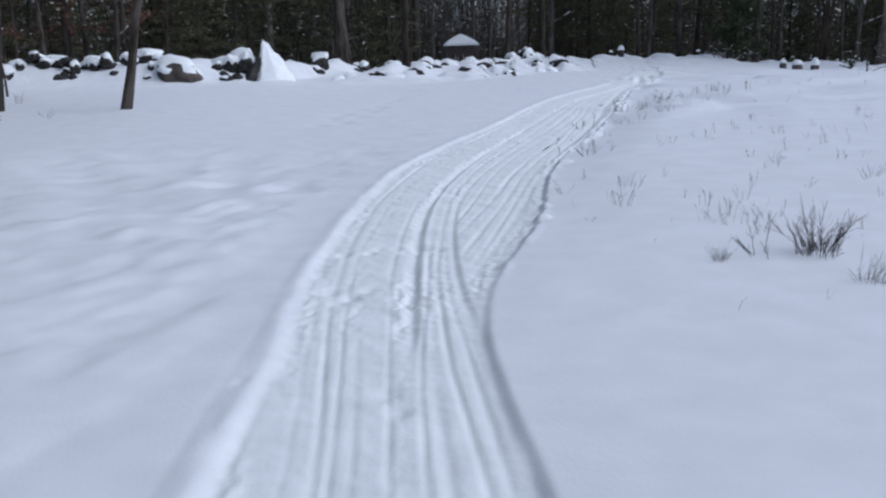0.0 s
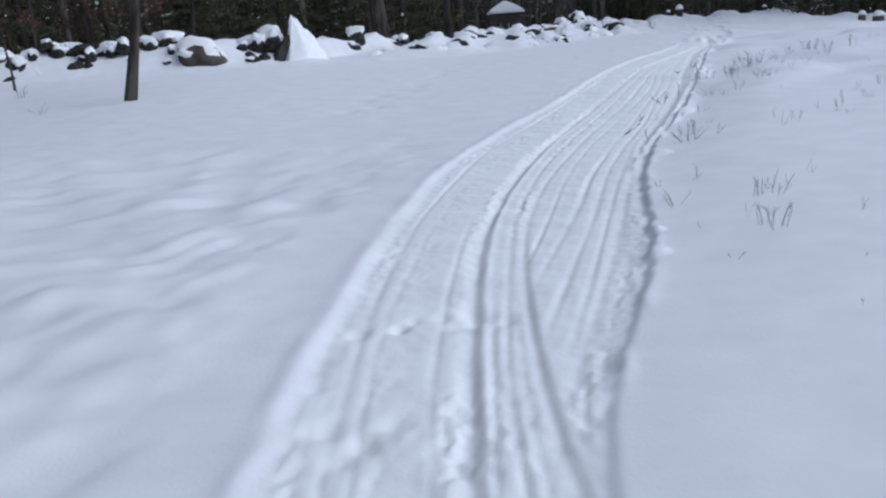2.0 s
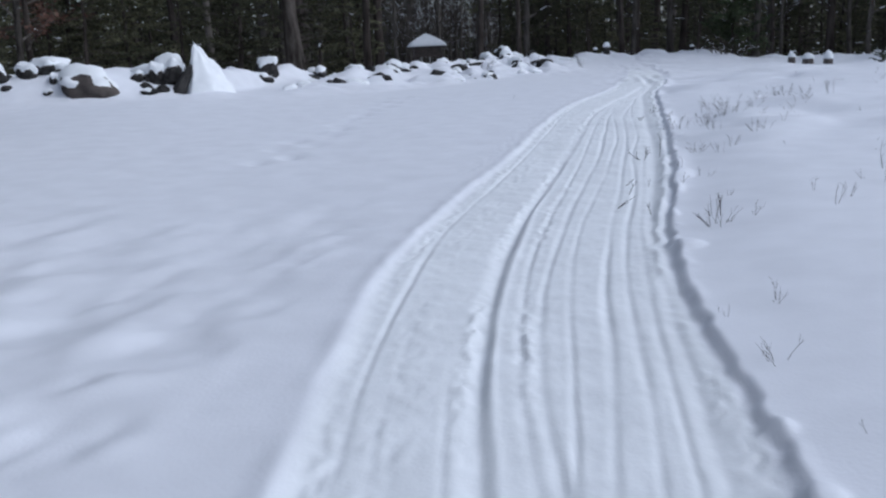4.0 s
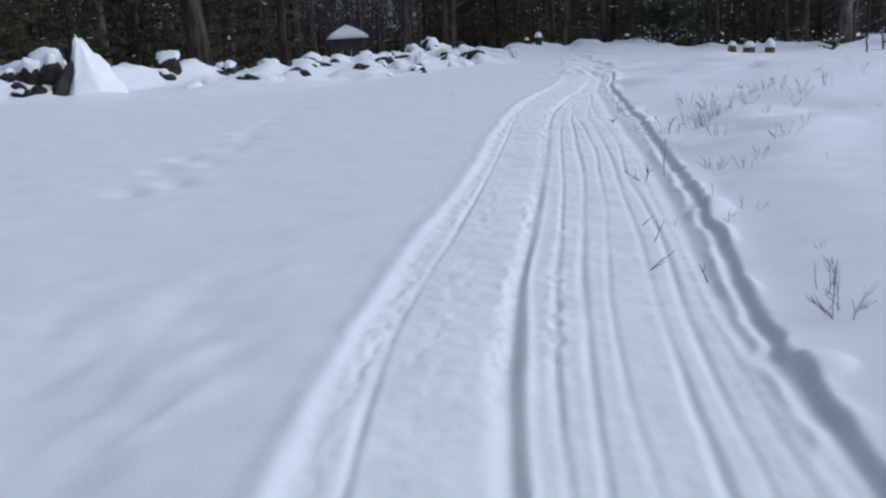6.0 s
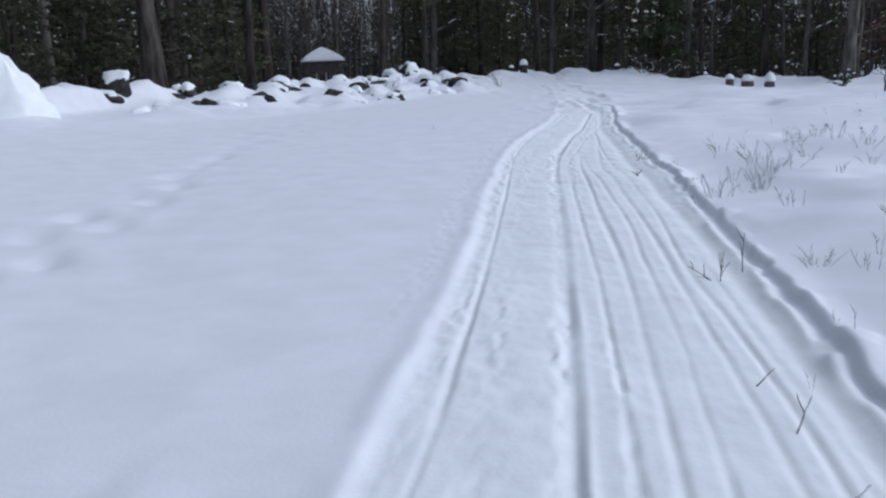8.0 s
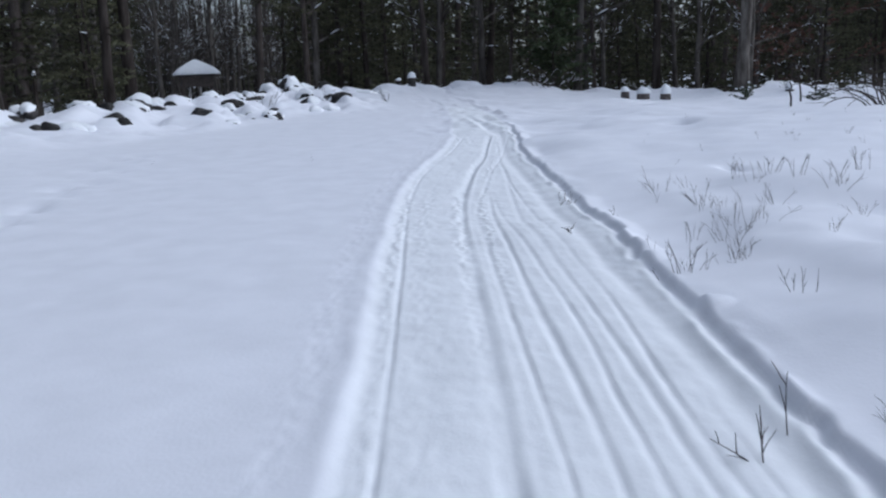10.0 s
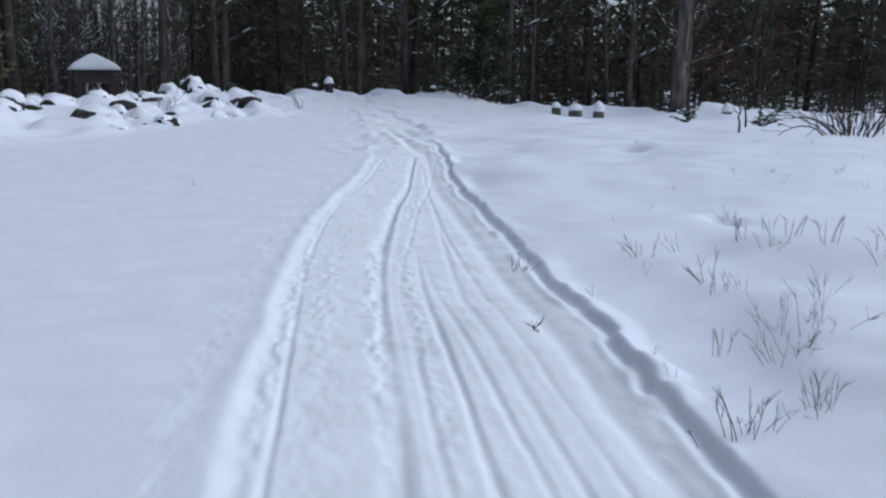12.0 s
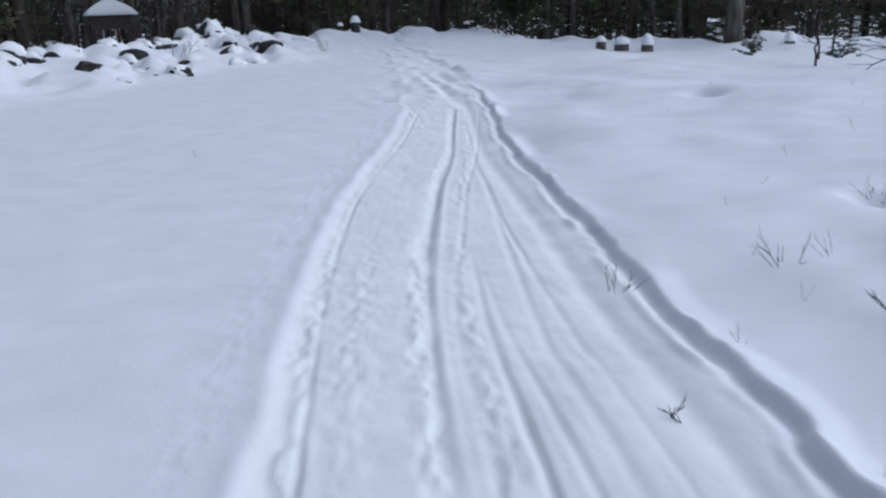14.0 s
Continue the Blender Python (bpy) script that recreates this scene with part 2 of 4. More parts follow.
RUTS = [
    # the left-hand rut, beginning as one of several old ski lines
    (0.017, 0.019, run_line(1, -0.3, 3.2, -0.42, 4.6, -0.56, 5.5, -0.66, 7.1, -0.72, 8.2, -0.71, 9.1, -0.66, 9.9, -0.6, 11.4, -0.36, 12.4, -0.2, 13.5, 0.08, 15, 0.54, 17.1, 1.13, 18.7, 1.55, 20.3, 1.97, 22.9, 2.63, 25.3, 3.4, 28, 4.6, 31, 5.75)),
    # the foot of the left shoulder
    (0.03, 0.015, run_line(6.4, -0.86, 7.2, -0.92, 8.5, -0.9, 9.7, -0.84, 10.6, -0.72, 11.8, -0.52, 12.9, -0.26, 14.2, 0.08, 16.7, 0.86, 18.5, 1.36)),
    # near lines that run out to the left
    (0.016, 0.013, run_line(0, -0.4, 3.2, -0.54, 4.2, -0.63, 5.6, -0.76, 6.6, -0.84)),
    (0.016, 0.01, run_line(0, -0.1, 3.2, -0.26, 3.8, -0.32, 5.2, -0.44, 6.0, -0.5)),
    (0.025, 0.008, run_line(0, -0.85, 3.2, -0.81, 3.8, -0.79, 4.6, -0.84)),
    (0.02, 0.006, run_line(0, -1.0, 3.3, -1.03, 4.4, -1.04, 5.4, -1.02)),
    # the heel of the main rut near the start
    (0.021, 0.028, run_line(0, 0.42, 2, 0.24, 3.2, 0.13, 4.15, 0.05, 4.6, 0.03)),
    (0.013, 0.011, run_line(0, -0.3, 3.4, -0.36, 4.8, -0.49, 6.2, -0.6, 7.6, -0.62, 9.4, -0.5, 11, -0.28)),
    (0.012, 0.009, run_line(0, 0.1, 3.4, -0.13, 5, -0.24, 6.5, -0.32, 8.2, -0.3, 9.6, -0.2)),
    (0.014, 0.012, run_line(0, 0.24, 3.4, 0.02, 4.4, -0.04, 5.4, -0.03, 6.6, -0.05, 7.8, -0.04)),
    (0.014, 0.012, run_line(0, 0.62, 3.2, 0.36, 4.1, 0.28, 5, 0.19, 6, 0.1, 7.2, 0.09)),
    # the deep main rut
    (0.026, 0.05, run_line(4.8, -0.07, 5.8, -0.11, 7.1, -0.14, 8.8, -0.11, 9.7, -0.03, 10.4, 0.07, 11.3, 0.22, 12.1, 0.38, 12.9, 0.55, 13.9, 0.82, 14.7, 1.05, 15.5, 1.28, 17.5, 1.82, 19.2, 2.27, 21.5, 2.86, 23, 3.3, 24.2, 3.73, 25.5, 4.22, 27.1, 4.9, 31, 6.3)),
    (0.018, 0.014, run_line(0, 0.55, 3.5, 0.25, 4.45, 0.13, 5.2, 0.08, 6.5, 0.02, 8.1, 0.05, 9.5, 0.12, 11.2, 0.36, 12.6, 0.68, 14.2, 1.12, 16.2, 1.67, 18.1, 2.14, 20.2, 2.67, 22.3, 3.21, 24, 3.88, 25.4, 4.43, 27, 5.14, 31, 6.7)),
    # out of the near bank into the first rut of the fan
    (0.02, 0.02, run_line(5.6, 0.23, 6.2, 0.18, 7, 0.15, 8, 0.145, 8.6, 0.165, 9.4, 0.21, 10.3, 0.34, 11.3, 0.53, 12, 0.7, 13, 0.95, 14.3, 1.3, 15.3, 1.61, 17.1, 2.11, 18.9, 2.54, 20.1, 2.84, 21.9, 3.27, 23.2, 3.66)),
    # the fan of ski lines
    (0.017, 0.016, run_line(8.3, 0.18, 9.1, 0.33, 10, 0.46, 11, 0.63, 12, 0.84, 13, 1.09, 14.4, 1.52, 15.4, 1.82, 16.2, 2.03, 17.5, 2.38, 18.5, 2.66, 20.1, 3.0, 21.2, 3.23, 22.5, 3.5, 23.3, 3.75)),
    (0.02, 0.018, run_line(7.8, 0.2, 8.8, 0.43, 9.9, 0.66, 10.9, 0.83, 12.1, 1.12, 12.9, 1.33, 14.3, 1.73, 15.7, 2.07, 16.7, 2.33, 17.8, 2.63, 19.3, 2.99, 20.6, 3.25, 21.5, 3.44, 22.9, 3.84, 24.4, 4.3)),
    (0.018, 0.016, run_line(6.9, 0.22, 8, 0.42, 8.9, 0.62, 9.9, 0.81, 10.8, 0.96, 11.4, 1.08, 12.9, 1.46, 14.1, 1.82, 15.3, 2.13, 16.9, 2.48, 18.8, 3.05, 19.9, 3.28, 20.6, 3.41, 22.1, 3.75, 23.6, 4.11, 26, 4.78, 29, 5.75)),
    (0.017, 0.014, run_line(6.6, 0.3, 8, 0.57, 9.2, 0.79, 10, 0.93, 10.8, 1.09, 12.4, 1.44, 13.9, 1.85, 15.6, 2.29, 17.5, 2.78)),
]
MAIN = 11
CHANNEL = run_line(6.3, 0.32, 7, 0.46, 7.9, 0.67, 8.7, 0.83, 10, 1.07, 11.1, 1.28, 13.1, 1.73, 14.8, 2.24, 16.5, 2.7, 17.8, 3.03, 19.2, 3.36, 20.4, 3.62, 22.2, 4.03, 24.2, 4.55, 26.8, 5.17, 31, 6.55)[0]
RUN_OUT = run_line(30, 6.2, 31.9, 6.72, 34, 7.2, 39, 8.2)[0]
NEAR_BANK = run_line(5, 0.3, 5.6, 0.23, 6.2, 0.18, 7, 0.15, 8, 0.145, 9.4, 0.21)[0]


def along(line, y):
    return np.interp(y, FINE_Y, line)


# lumps broken off the bank and pillows of snow: x, y, radius, height
CLODS = [(1.6, 11.75, 0.13, 0.04), (2.45, 14.8, 0.16, 0.05), (2.55, 15.05, 0.13, 0.04), (3.7, 19.55, 0.12, 0.045), (3.82, 19.85, 0.15, 0.045), (3.42, 18.25, 0.12, 0.04), (0.98, 8.2, 0.08, 0.03),
         (1.05, 8.75, 0.07, 0.03), (4.75, 19.35, 0.42, 0.09), (5.35, 20.0, 0.7, 0.12), (3.75, 20.7, 0.8, 0.05), (6.4, 21.3, 0.8, 0.1), (5.0, 18.3, 0.6, 0.08), (4.4, 17.2, 0.7, 0.05), (7.3, 20.6, 0.9, 0.12)]
PITS = [(-0.54, 7.16, 0.045, 0.045), (-0.47, 7.28, 0.04, 0.02), (-0.24, 7.2, 0.06, 0.03), (-0.12, 7.3, 0.07, 0.035), (0.02, 7.25, 0.06, 0.03), (-0.18, 7.42, 0.06, 0.025), (-0.32, 7.32, 0.05, 0.022),
        (-0.75, 7.1, 0.06, 0.03), (-0.55, 5.9, 0.07, 0.04), (-0.45, 6.05, 0.06, 0.025), (-0.62, 5.75, 0.05, 0.02), (-0.72, 6.0, 0.06, 0.03), (-0.2, 4.2, 0.07, 0.025), (-0.12, 3.95, 0.06, 0.025), (-0.95, 4.3, 0.04, 0.015), (9.9, 29.8, 0.26, 0.22), (11.6, 30.9, 0.24, 0.22), (6.75, 23.1, 0.14, 0.13),
        (4.85, 19.5, 0.25, 0.05), (5.2, 18.6, 0.22, 0.05)]


def ground_z(x, y):
    """Height of the snow."""
    x, y = np.asarray(x, float), np.asarray(y, float)
    z = base_z(x, y)
    xl, xr = edges(y)
    near = 1 - step(30.5, 35, y)                       # crisp tracks end where the snow is churned
    fade = 0.25 + 0.75 * near
    wob = 0.035 * vnoise(y * 0.9, y * 0 + 3.3, 5) + 0.015 * vnoise(y * 3.1, y * 0, 6)
    ragged = 0.022 * vnoise(y * 1.3, y * 0 + 1.7, 7) + 0.024 * vnoise(y * 6.5, x * 2, 8) * step(5, 8, y)
    dl, dr = x - xl - wob, xr - x + ragged
    w = np.maximum(xr - xl, 0.4)
    s = (x - xl - wob * 0.7) / w
    inside = step(0.0, 0.13, dl) * step(-0.03, 0.04, dr)
    # open snow either side
    right_side = 1 - step(-0.25, 0.0, dr)
    left_side = 1 - step(-0.4, 0.1, dl)
    rise_w = 0.3 + 0.7 * step(6.5, 11, y)
    wall_r = 0.3 * (1 - step(0.12 * rise_w, 0.32 * rise_w, dr)) + 0.34 * (1 - step(-0.05, 0.05 * rise_w, dr)) + 0.36 * (1 - step(-0.7, -0.02, dr))
    z = z + (deep_snow(y) * wall_r + (0.038 * step(5, 9, y) + 0.052 * step(9, 15, y)) * (1 - step(27, 35, y)) * step(0.05, 1.2, x - xr)) * (1 - 0.6 * step(9, 14, x - xr))
    un = vnoise(x * 0.33 + y * 0.11, y * 0.28, 11)
    z = z + (0.09 * un + 0.075 * vnoise(x * 0.75, y * 0.7, 12) + 0.025 * vnoise(x * 1.9, y * 1.8, 14)) * right_side * step(13, 18, y)
    z = z + 0.012 * un * right_side + 0.09 * np.maximum(0, vnoise(x * 0.5 + 3, y * 0.4, 13)) * right_side * step(22, 28, y)
    for bx, by in ((-6.87, 19.5), (-9.65, 19.5)):
        z = z + 0.07 * np.exp(-((x - bx) ** 2 + (y - by) ** 2) / 0.12)
    # wind ripples and old humps in the snow to the left
    c, sn = math.cos(radians(62)), math.sin(radians(62))
    p, q = x * c + y * sn, -x * sn + y * c
    amt = left_side * (1 - 0.85 * step(12, 15.5, y)) * (0.45 + 0.55 * step(4, 7.5, y)) * step(0.15, 0.9, xl - x)
    ph = q * 2.3 + 1.0 * vnoise(p * 0.6, q * 0.6, 21) + 0.3 * vnoise(p * 1.9, q * 1.9, 25)
    fr = ph - np.floor(ph)
    scallop = step(0.0, 0.75, fr) * (1 - step(0.75, 1.0, fr))
    patch = step(-0.3, 0.6, vnoise(p * 2.3, q * 1.8, 22)) * (0.6 + 0.4 * vnoise(p * 0.6, q * 0.6, 27))
    dimple = 0.02 * vnoise(p * 1.7, q * 2.2, 26) + 0.017 * np.maximum(-0.3, vnoise(p * 2.9 + 4, q * 3.6, 28)) + 0.007 * vnoise(x * 6.2, y * 5.4, 29)
    z = z + (0.017 * scallop * patch + 1.45 * dimple + 0.05 * vnoise(x * 0.3, y * 0.25, 24)) * amt
    # trail bed
    crisp = 0.75 + 0.5 * vnoise(x * 9, y * 5, 30)
    z = z + 0.012 * np.exp(-((dl - 0.0) / 0.075) ** 2) * fade * crisp
    z = z - (0.027 + 0.014 * step(0.1, 0.7, s) * (0.2 + 0.8 * step(5, 8, y))) * inside * fade
    tr = inside * near
    main_x = along(RUTS[MAIN][2][0], y)
    for k, (wide, deep, (line, y0, y1)) in enumerate(RUTS):
        drift_ = 0.006 * vnoise(y * 1.1, y * 0 + k, 60 + k) + 0.003 * vnoise(y * 5, y * 0 + k, 90 + k)
        u = (x - along(line, y) + drift_) / (wide * (1 + 0.25 * vnoise(y * 0.8, y * 0, 80 + k)))
        depth = deep * np.clip(0.85 + 0.55 * vnoise(y * 0.45 + 5 * k, y * 0, 100 + k), 0.45, 1.25)
        ends = step(y0 - 0.3, y0 + 0.5, y) * (1 - step(y1 - 0.9, y1 + 0.6, y))
        if k == MAIN:       # a trough with a sharp far lip and a long slope up to it
            u = u + 0.9
            cut = -np.exp(-(u / np.where(u < 0, 2.6, 1.25)) ** 2) + 0.25 * np.exp(-((u - 2.7) / 0.8) ** 2)
        else:
            cut = -np.exp(-(u / np.where(u < 0, 1.6, 0.9)) ** 2) + 0.14 * np.exp(-((np.abs(u) - 2.3) / 0.9) ** 2)
        z = z + (0.55 + 0.22 * vnoise(x * 3, y * 2.2, 110 + k)) * depth * cut * ends * np.maximum(tr, 0.6 * (y < 6) * (dr > 0))
    # scuffed snow thrown out beside the ruts
    xa, ya = x * 0.8 + y * 0.6, y * 0.8 - x * 0.6
    n1, n2 = vnoise(xa * 15, ya * 14, 33), vnoise(xa * 27 + 7, ya * 26, 34)
    lump = step(-0.1, 0.3, n1 + 0.5 * n2) - step(0.25, 0.6, -n1 - 0.6 * n2) + 0.5 * n2
    off = x - main_x
    churn = np.exp(-((off + 0.085) / 0.05) ** 2) + 0.75 * np.exp(-((off - 0.2) / 0.05) ** 2) * step(8, 10, y) + 0.8 * np.exp(-((dl - 0.16) / 0.05) ** 2)
    churn += 0.4 * np.exp(-((off + 0.42) / 0.09) ** 2) + 0.45 * np.exp(-((off - 0.04) / 0.25) ** 2) * step(5.0, 5.8, y) * (1 - step(7.3, 8.2, y))
    churn += 0.5 * np.exp(-((off + 0.05) / 0.12) ** 2) * (1 - step(4.2, 5.2, y)) + 1.1 * np.exp(-((dr - 0.1) / 0.08) ** 2) * step(5.6, 6.2, y) * (1 - step(9.0, 9.8, y))
    z = z + 0.0028 * lump * np.exp(-((dl + 0.22) / 0.13) ** 2) * step(15, 17, y) * near
    z = z + 0.0085 * lump * churn * tr * np.clip(0.6 + 0.9 * vnoise(x * 1.1, y * 0.7, 37), 0.15, 1.4) + (0.0014 * lump + 0.002 * vnoise(xa * 11, ya * 12, 35)) * tr + 0.005 * vnoise(xa * 5, ya * 4, 36) * tr
    # the near track's bank runs on as a low step, and the fan lies above it
    z = z + 0.016 * step(-0.01, 0.05, x - along(NEAR_BANK, y)) * step(4.9, 5.6, y) * (1 - step(7.6, 9.4, y)) * inside
    # channel, low ledge and clodded bank along the right edge
    bank = step(5.4, 6.6, y)
    wide_c = 0.035 + 0.035 * step(9, 17, y)
    z = z - (0.008 + 0.01 * step(9, 14, y)) * np.exp(-((x - along(CHANNEL, y) + 0.03) / wide_c) ** 2) * tr * bank
    ledge = 0.12 + 0.025 * vnoise(y * 1.7, y * 0, 45)
    z = z + (0.019 * np.exp(-((dr - ledge) / 0.036) ** 2) * (0.8 + 0.7 * vnoise(x * 5, y * 4, 46)) - 0.012 * np.exp(-((dr - ledge + 0.08) / 0.035) ** 2)) * near * step(9, 12, y)
    clod = np.maximum(0, vnoise(x * 6, y * 3.1, 41) + 0.4 * vnoise(x * 13, y * 9, 42)) * np.exp(-((dr + 0.02) / 0.06) ** 2)
    z = z + (0.014 + 0.016 * step(9, 14, y)) * clod * near * bank
    for px, py, pr, ph in CLODS:
        z = z + ph * np.exp(-(((x - px) / pr) ** 2 + ((y - py) / pr) ** 2) ** 2)
    # churned run-out past the tracks
    z = z + (0.035 * vnoise(x * 1.6, y * 0.8, 43) + 0.03 * vnoise(s * 4.5, y * 0.7, 44) + 0.025 * vnoise(x * 4, y * 2.2, 47)) * step(30.5, 32.5, y) * (1 - step(46, 50, y)) * step(-1.2, 0.2, dl) * step(-0.8, 0.4, dr)
    for off_x, deep_ in ((0.0, 0.085), (0.42, 0.05)):
        scoop = np.exp(-((x - along(RUN_OUT, y) - off_x) / 0.13) ** 2) - 0.5 * np.exp(-((x - along(RUN_OUT, y) - off_x + 0.24) / 0.13) ** 2)
        z = z - deep_ * scoop * step(30.6, 31.8, y) * (1 - step(36, 39, y)) * np.clip(0.7 + 0.8 * vnoise(x * 1.2 + off_x, y * 1.1, 48), 0.1, 1.4)
    # pits and a line of old footprints
    for px, py, r, d in PITS:
        z = z - d * np.exp(-((x - px) ** 2 + ((y - py) * 0.8) ** 2) / (r * r))
    for i in range(22):
        py = 17.4 + i * 0.62
        px = -2.2 + 0.13 * (py - 18) + (0.12 if i % 2 else -0.12) + 0.12 * math.sin(i * 2.7)
        py = py + 0.14 * math.sin(i * 4.1)
        z = z - (0.06 + 0.02 * math.sin(i * 1.9)) * np.exp(-(((x - px) / 0.15) ** 2 + ((y - py) / 0.22) ** 2)) + 0.03 * np.exp(-(((x - px - 0.2) / 0.13) ** 2 + ((y - py - 0.3) / 0.2) ** 2))
    # snow banked up against the line of the wall
    df = wall_y(x) - y
    mid = step(-3, 5, x) * (1 - step(13.5, 17.5, x))
    rise = 0.16 + 0.5 * (1 - step(-5.5, -4, x)) + 0.24 * step(-4, -1.5, x) + 0.1 * mid - 0.36 * step(14, 18, x)
    lumps = 0.1 * vnoise(x * 0.7, y * 0.35, 51) + 0.14 * vnoise(x * 1.1, y * 0.9, 52) + 0.06 * vnoise(x * 2.6, y * 2.0, 54)
    reach = np.where(df > 0, 1.15 + 2.2 * step(-5, -2, x) + 3.0 * mid, 1.4)
    z = z + rise * np.exp(-(df / reach) ** 2) + (0.1 + 0.1 * mid + lumps) * np.exp(-(df / 1.2) ** 2)
    # tumbled, snow-filled spill in front of the middle stretch, lower ground in the woods
    spill = step(-0.5, 1.5, df) * (1 - step(5.5, 9.5, df)) * step(-5, -2.5, x) * (1 - step(5.5, 8, x))
    pillow = np.abs(vnoise(x * 0.85, y * 0.8, 53)) + 0.5 * np.abs(vnoise(x * 1.9 + 3, y * 1.8, 55))
    z = z + 0.42 * (pillow - 0.15) * spill
    crest = np.exp(-((df - 0.3) / 1.3) ** 2) * (0.55 + 0.45 * mid)
    z = z + 0.36 * (np.sqrt(np.abs(vnoise(x * 1.15 + 9, y * 0.6, 56))) - 0.42) * crest
    for bx, by, br in ((-5.6, 30.2, 0.8), (-8.6, 29.9, 0.9), (-4.3, 38.0, 0.6)):
        z = z + 0.16 * np.exp(-((x - bx) ** 2 + (y - by) ** 2) / (br * br))
    return z - (0.45 + 0.5 * step(11, 15, x)) * step(1.5, 5, -df)


def gz(x, y):
    return float(ground_z(np.array([x]), np.array([y]))[0])


def spread(lo, hi, first, grow):
    out, v, d = [], lo, first
    while v < hi:
        out.append(v)
        v += d
        d *= grow
    return out + [hi]


u_fine = np.arange(-1.35, 1.45, 0.016)
u_right = spread(1.45, 420, 0.03, 1.03)
u_left = [-v for v in spread(1.374, 420, 0.03, 1.026)][::-1]
cols = np.array(u_left + list(u_fine) + u_right)
rows_y = np.array([-400, -200, -90, -40, -18, -8, -3, -1, 0, 0.6, 1.1] + list(np.arange(1.5, 14, 0.032)) + list(np.arange(14, 24, 0.04))
                  + list(np.arange(24, 37, 0.08)) + list(np.arange(37, 58, 0.16)) + spread(58, 600, 0.4, 1.14))
yy, uu = np.meshgrid(rows_y, cols, indexing="ij")
el, er = edges(yy)
xx = (el + er) / 2 + uu
zz = ground_z(xx, yy)
nr, nc = xx.shape
verts = np.stack([xx, yy, zz], -1).reshape(-1, 3)
idx = np.arange(nr * nc).reshape(nr, nc)
quads = np.stack([idx[:-1, :-1], idx[:-1, 1:], idx[1:, 1:], idx[1:, :-1]], -1).reshape(-1, 4)
me = bpy.data.meshes.new("ground")
me.vertices.add(len(verts))
me.vertices.foreach_set("co", verts.ravel())
me.loops.add(quads.size)
me.loops.foreach_set("vertex_index", quads.ravel())
me.polygons.add(len(quads))
me.polygons.foreach_set("loop_start", np.arange(0, quads.size, 4))
me.update(calc_edges=True)
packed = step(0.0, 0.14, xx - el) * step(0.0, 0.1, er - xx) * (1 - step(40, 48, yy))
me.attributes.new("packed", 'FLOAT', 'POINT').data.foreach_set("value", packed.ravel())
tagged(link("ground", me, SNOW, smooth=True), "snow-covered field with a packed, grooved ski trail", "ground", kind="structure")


# ---- stones ----
def stone_bm(seed, cap):
    """A rough block about 1 m across round the origin; cap: the snow lying on it."""
    rng = random.Random(seed)
    bm = bmesh.new()
    bmesh.ops.create_icosphere(bm, subdivisions=3, radius=0.5)
    off = Vector((seed * 7.3, seed * 3.1, seed * 1.7))
    planes = [(Vector((rng.uniform(-1, 1), rng.uniform(-1, 1), rng.uniform(-0.5, 0.7))).normalized(), rng.uniform(0.3, 0.46)) for _ in range(10)]
    for v in bm.verts:
        p = v.co.copy()
        p *= 0.47 / (abs(p.x) ** 4 + abs(p.y) ** 4 + abs(p.z) ** 4) ** 0.25
        p *= 1 + 0.28 * noise.noise(p * 2.2 + off)
        for n, d in planes:
            over = p.dot(n) - d
            if over > 0:
                p -= n * over * 0.9
        p *= 1 + 0.06 * noise.noise(p * 7 + off)
        if cap:
            top = 0.13 + 0.5 * noise.noise(Vector((p.x * 2.7, p.y * 2.7, p.z * 2 + seed * 3.3))) - 0.25 * p.y
            if p.z > top:
                lift = math.sqrt(min(1, (p.z - top) / 0.16))
                p.x *= 1 + 0.13 * lift
                p.y *= 1 + 0.13 * lift
                p.z += 0.12 * lift + 0.1 * lift * noise.noise(p * 3.5 + off)
            else:
                p *= 0.9
        v.co = p
    return bm


STONES, CAPS = [], []
for i in range(9):
    for store, cap in ((STONES, 0), (CAPS, 1)):
        bm = stone_bm(i + 1, cap)
        me = bpy.data.meshes.new("snow_cap" if cap else "stone")
        bm.to_mesh(me)
        bm.free()
        me.materials.append(CAP_SNOW if cap else GRANITE)
        me.shade_smooth()
        if not cap:
            me.set_sharp_from_angle(angle=radians(32))
        store.append(me)

wall = thing("stone_wall", "tumbled dry-stone field wall half buried in snow", "stone wall", pose(0, 40, 0), kind="structure")


def wall_stone(x, y, z, sx, sy, sz, rz, k, tilt=0.0, capped=True):
    st = new("stone", STONES[k % 9])
    st.parent = wall
    st.matrix_world = Matrix.LocRotScale((x, y, z), Euler((tilt, tilt * 0.6, rz)), (sx, sy, sz))
    st.matrix_parent_inverse = wall.matrix_world.inverted()
    st.matrix_basis = Matrix.LocRotScale((x, y, z), Euler((tilt, tilt * 0.6, rz)), (sx, sy, sz))
    if capped:
        cp = new("snow_cap", CAPS[k % 9])
        cp.parent = st
    return st


rng = random.Random(11)


def face(rng_):
    return rng_.uniform(-0.7, 0.7)


def drifted(px, py):
    return float(ground_z(np.array([px]), np.array([py]))[0])


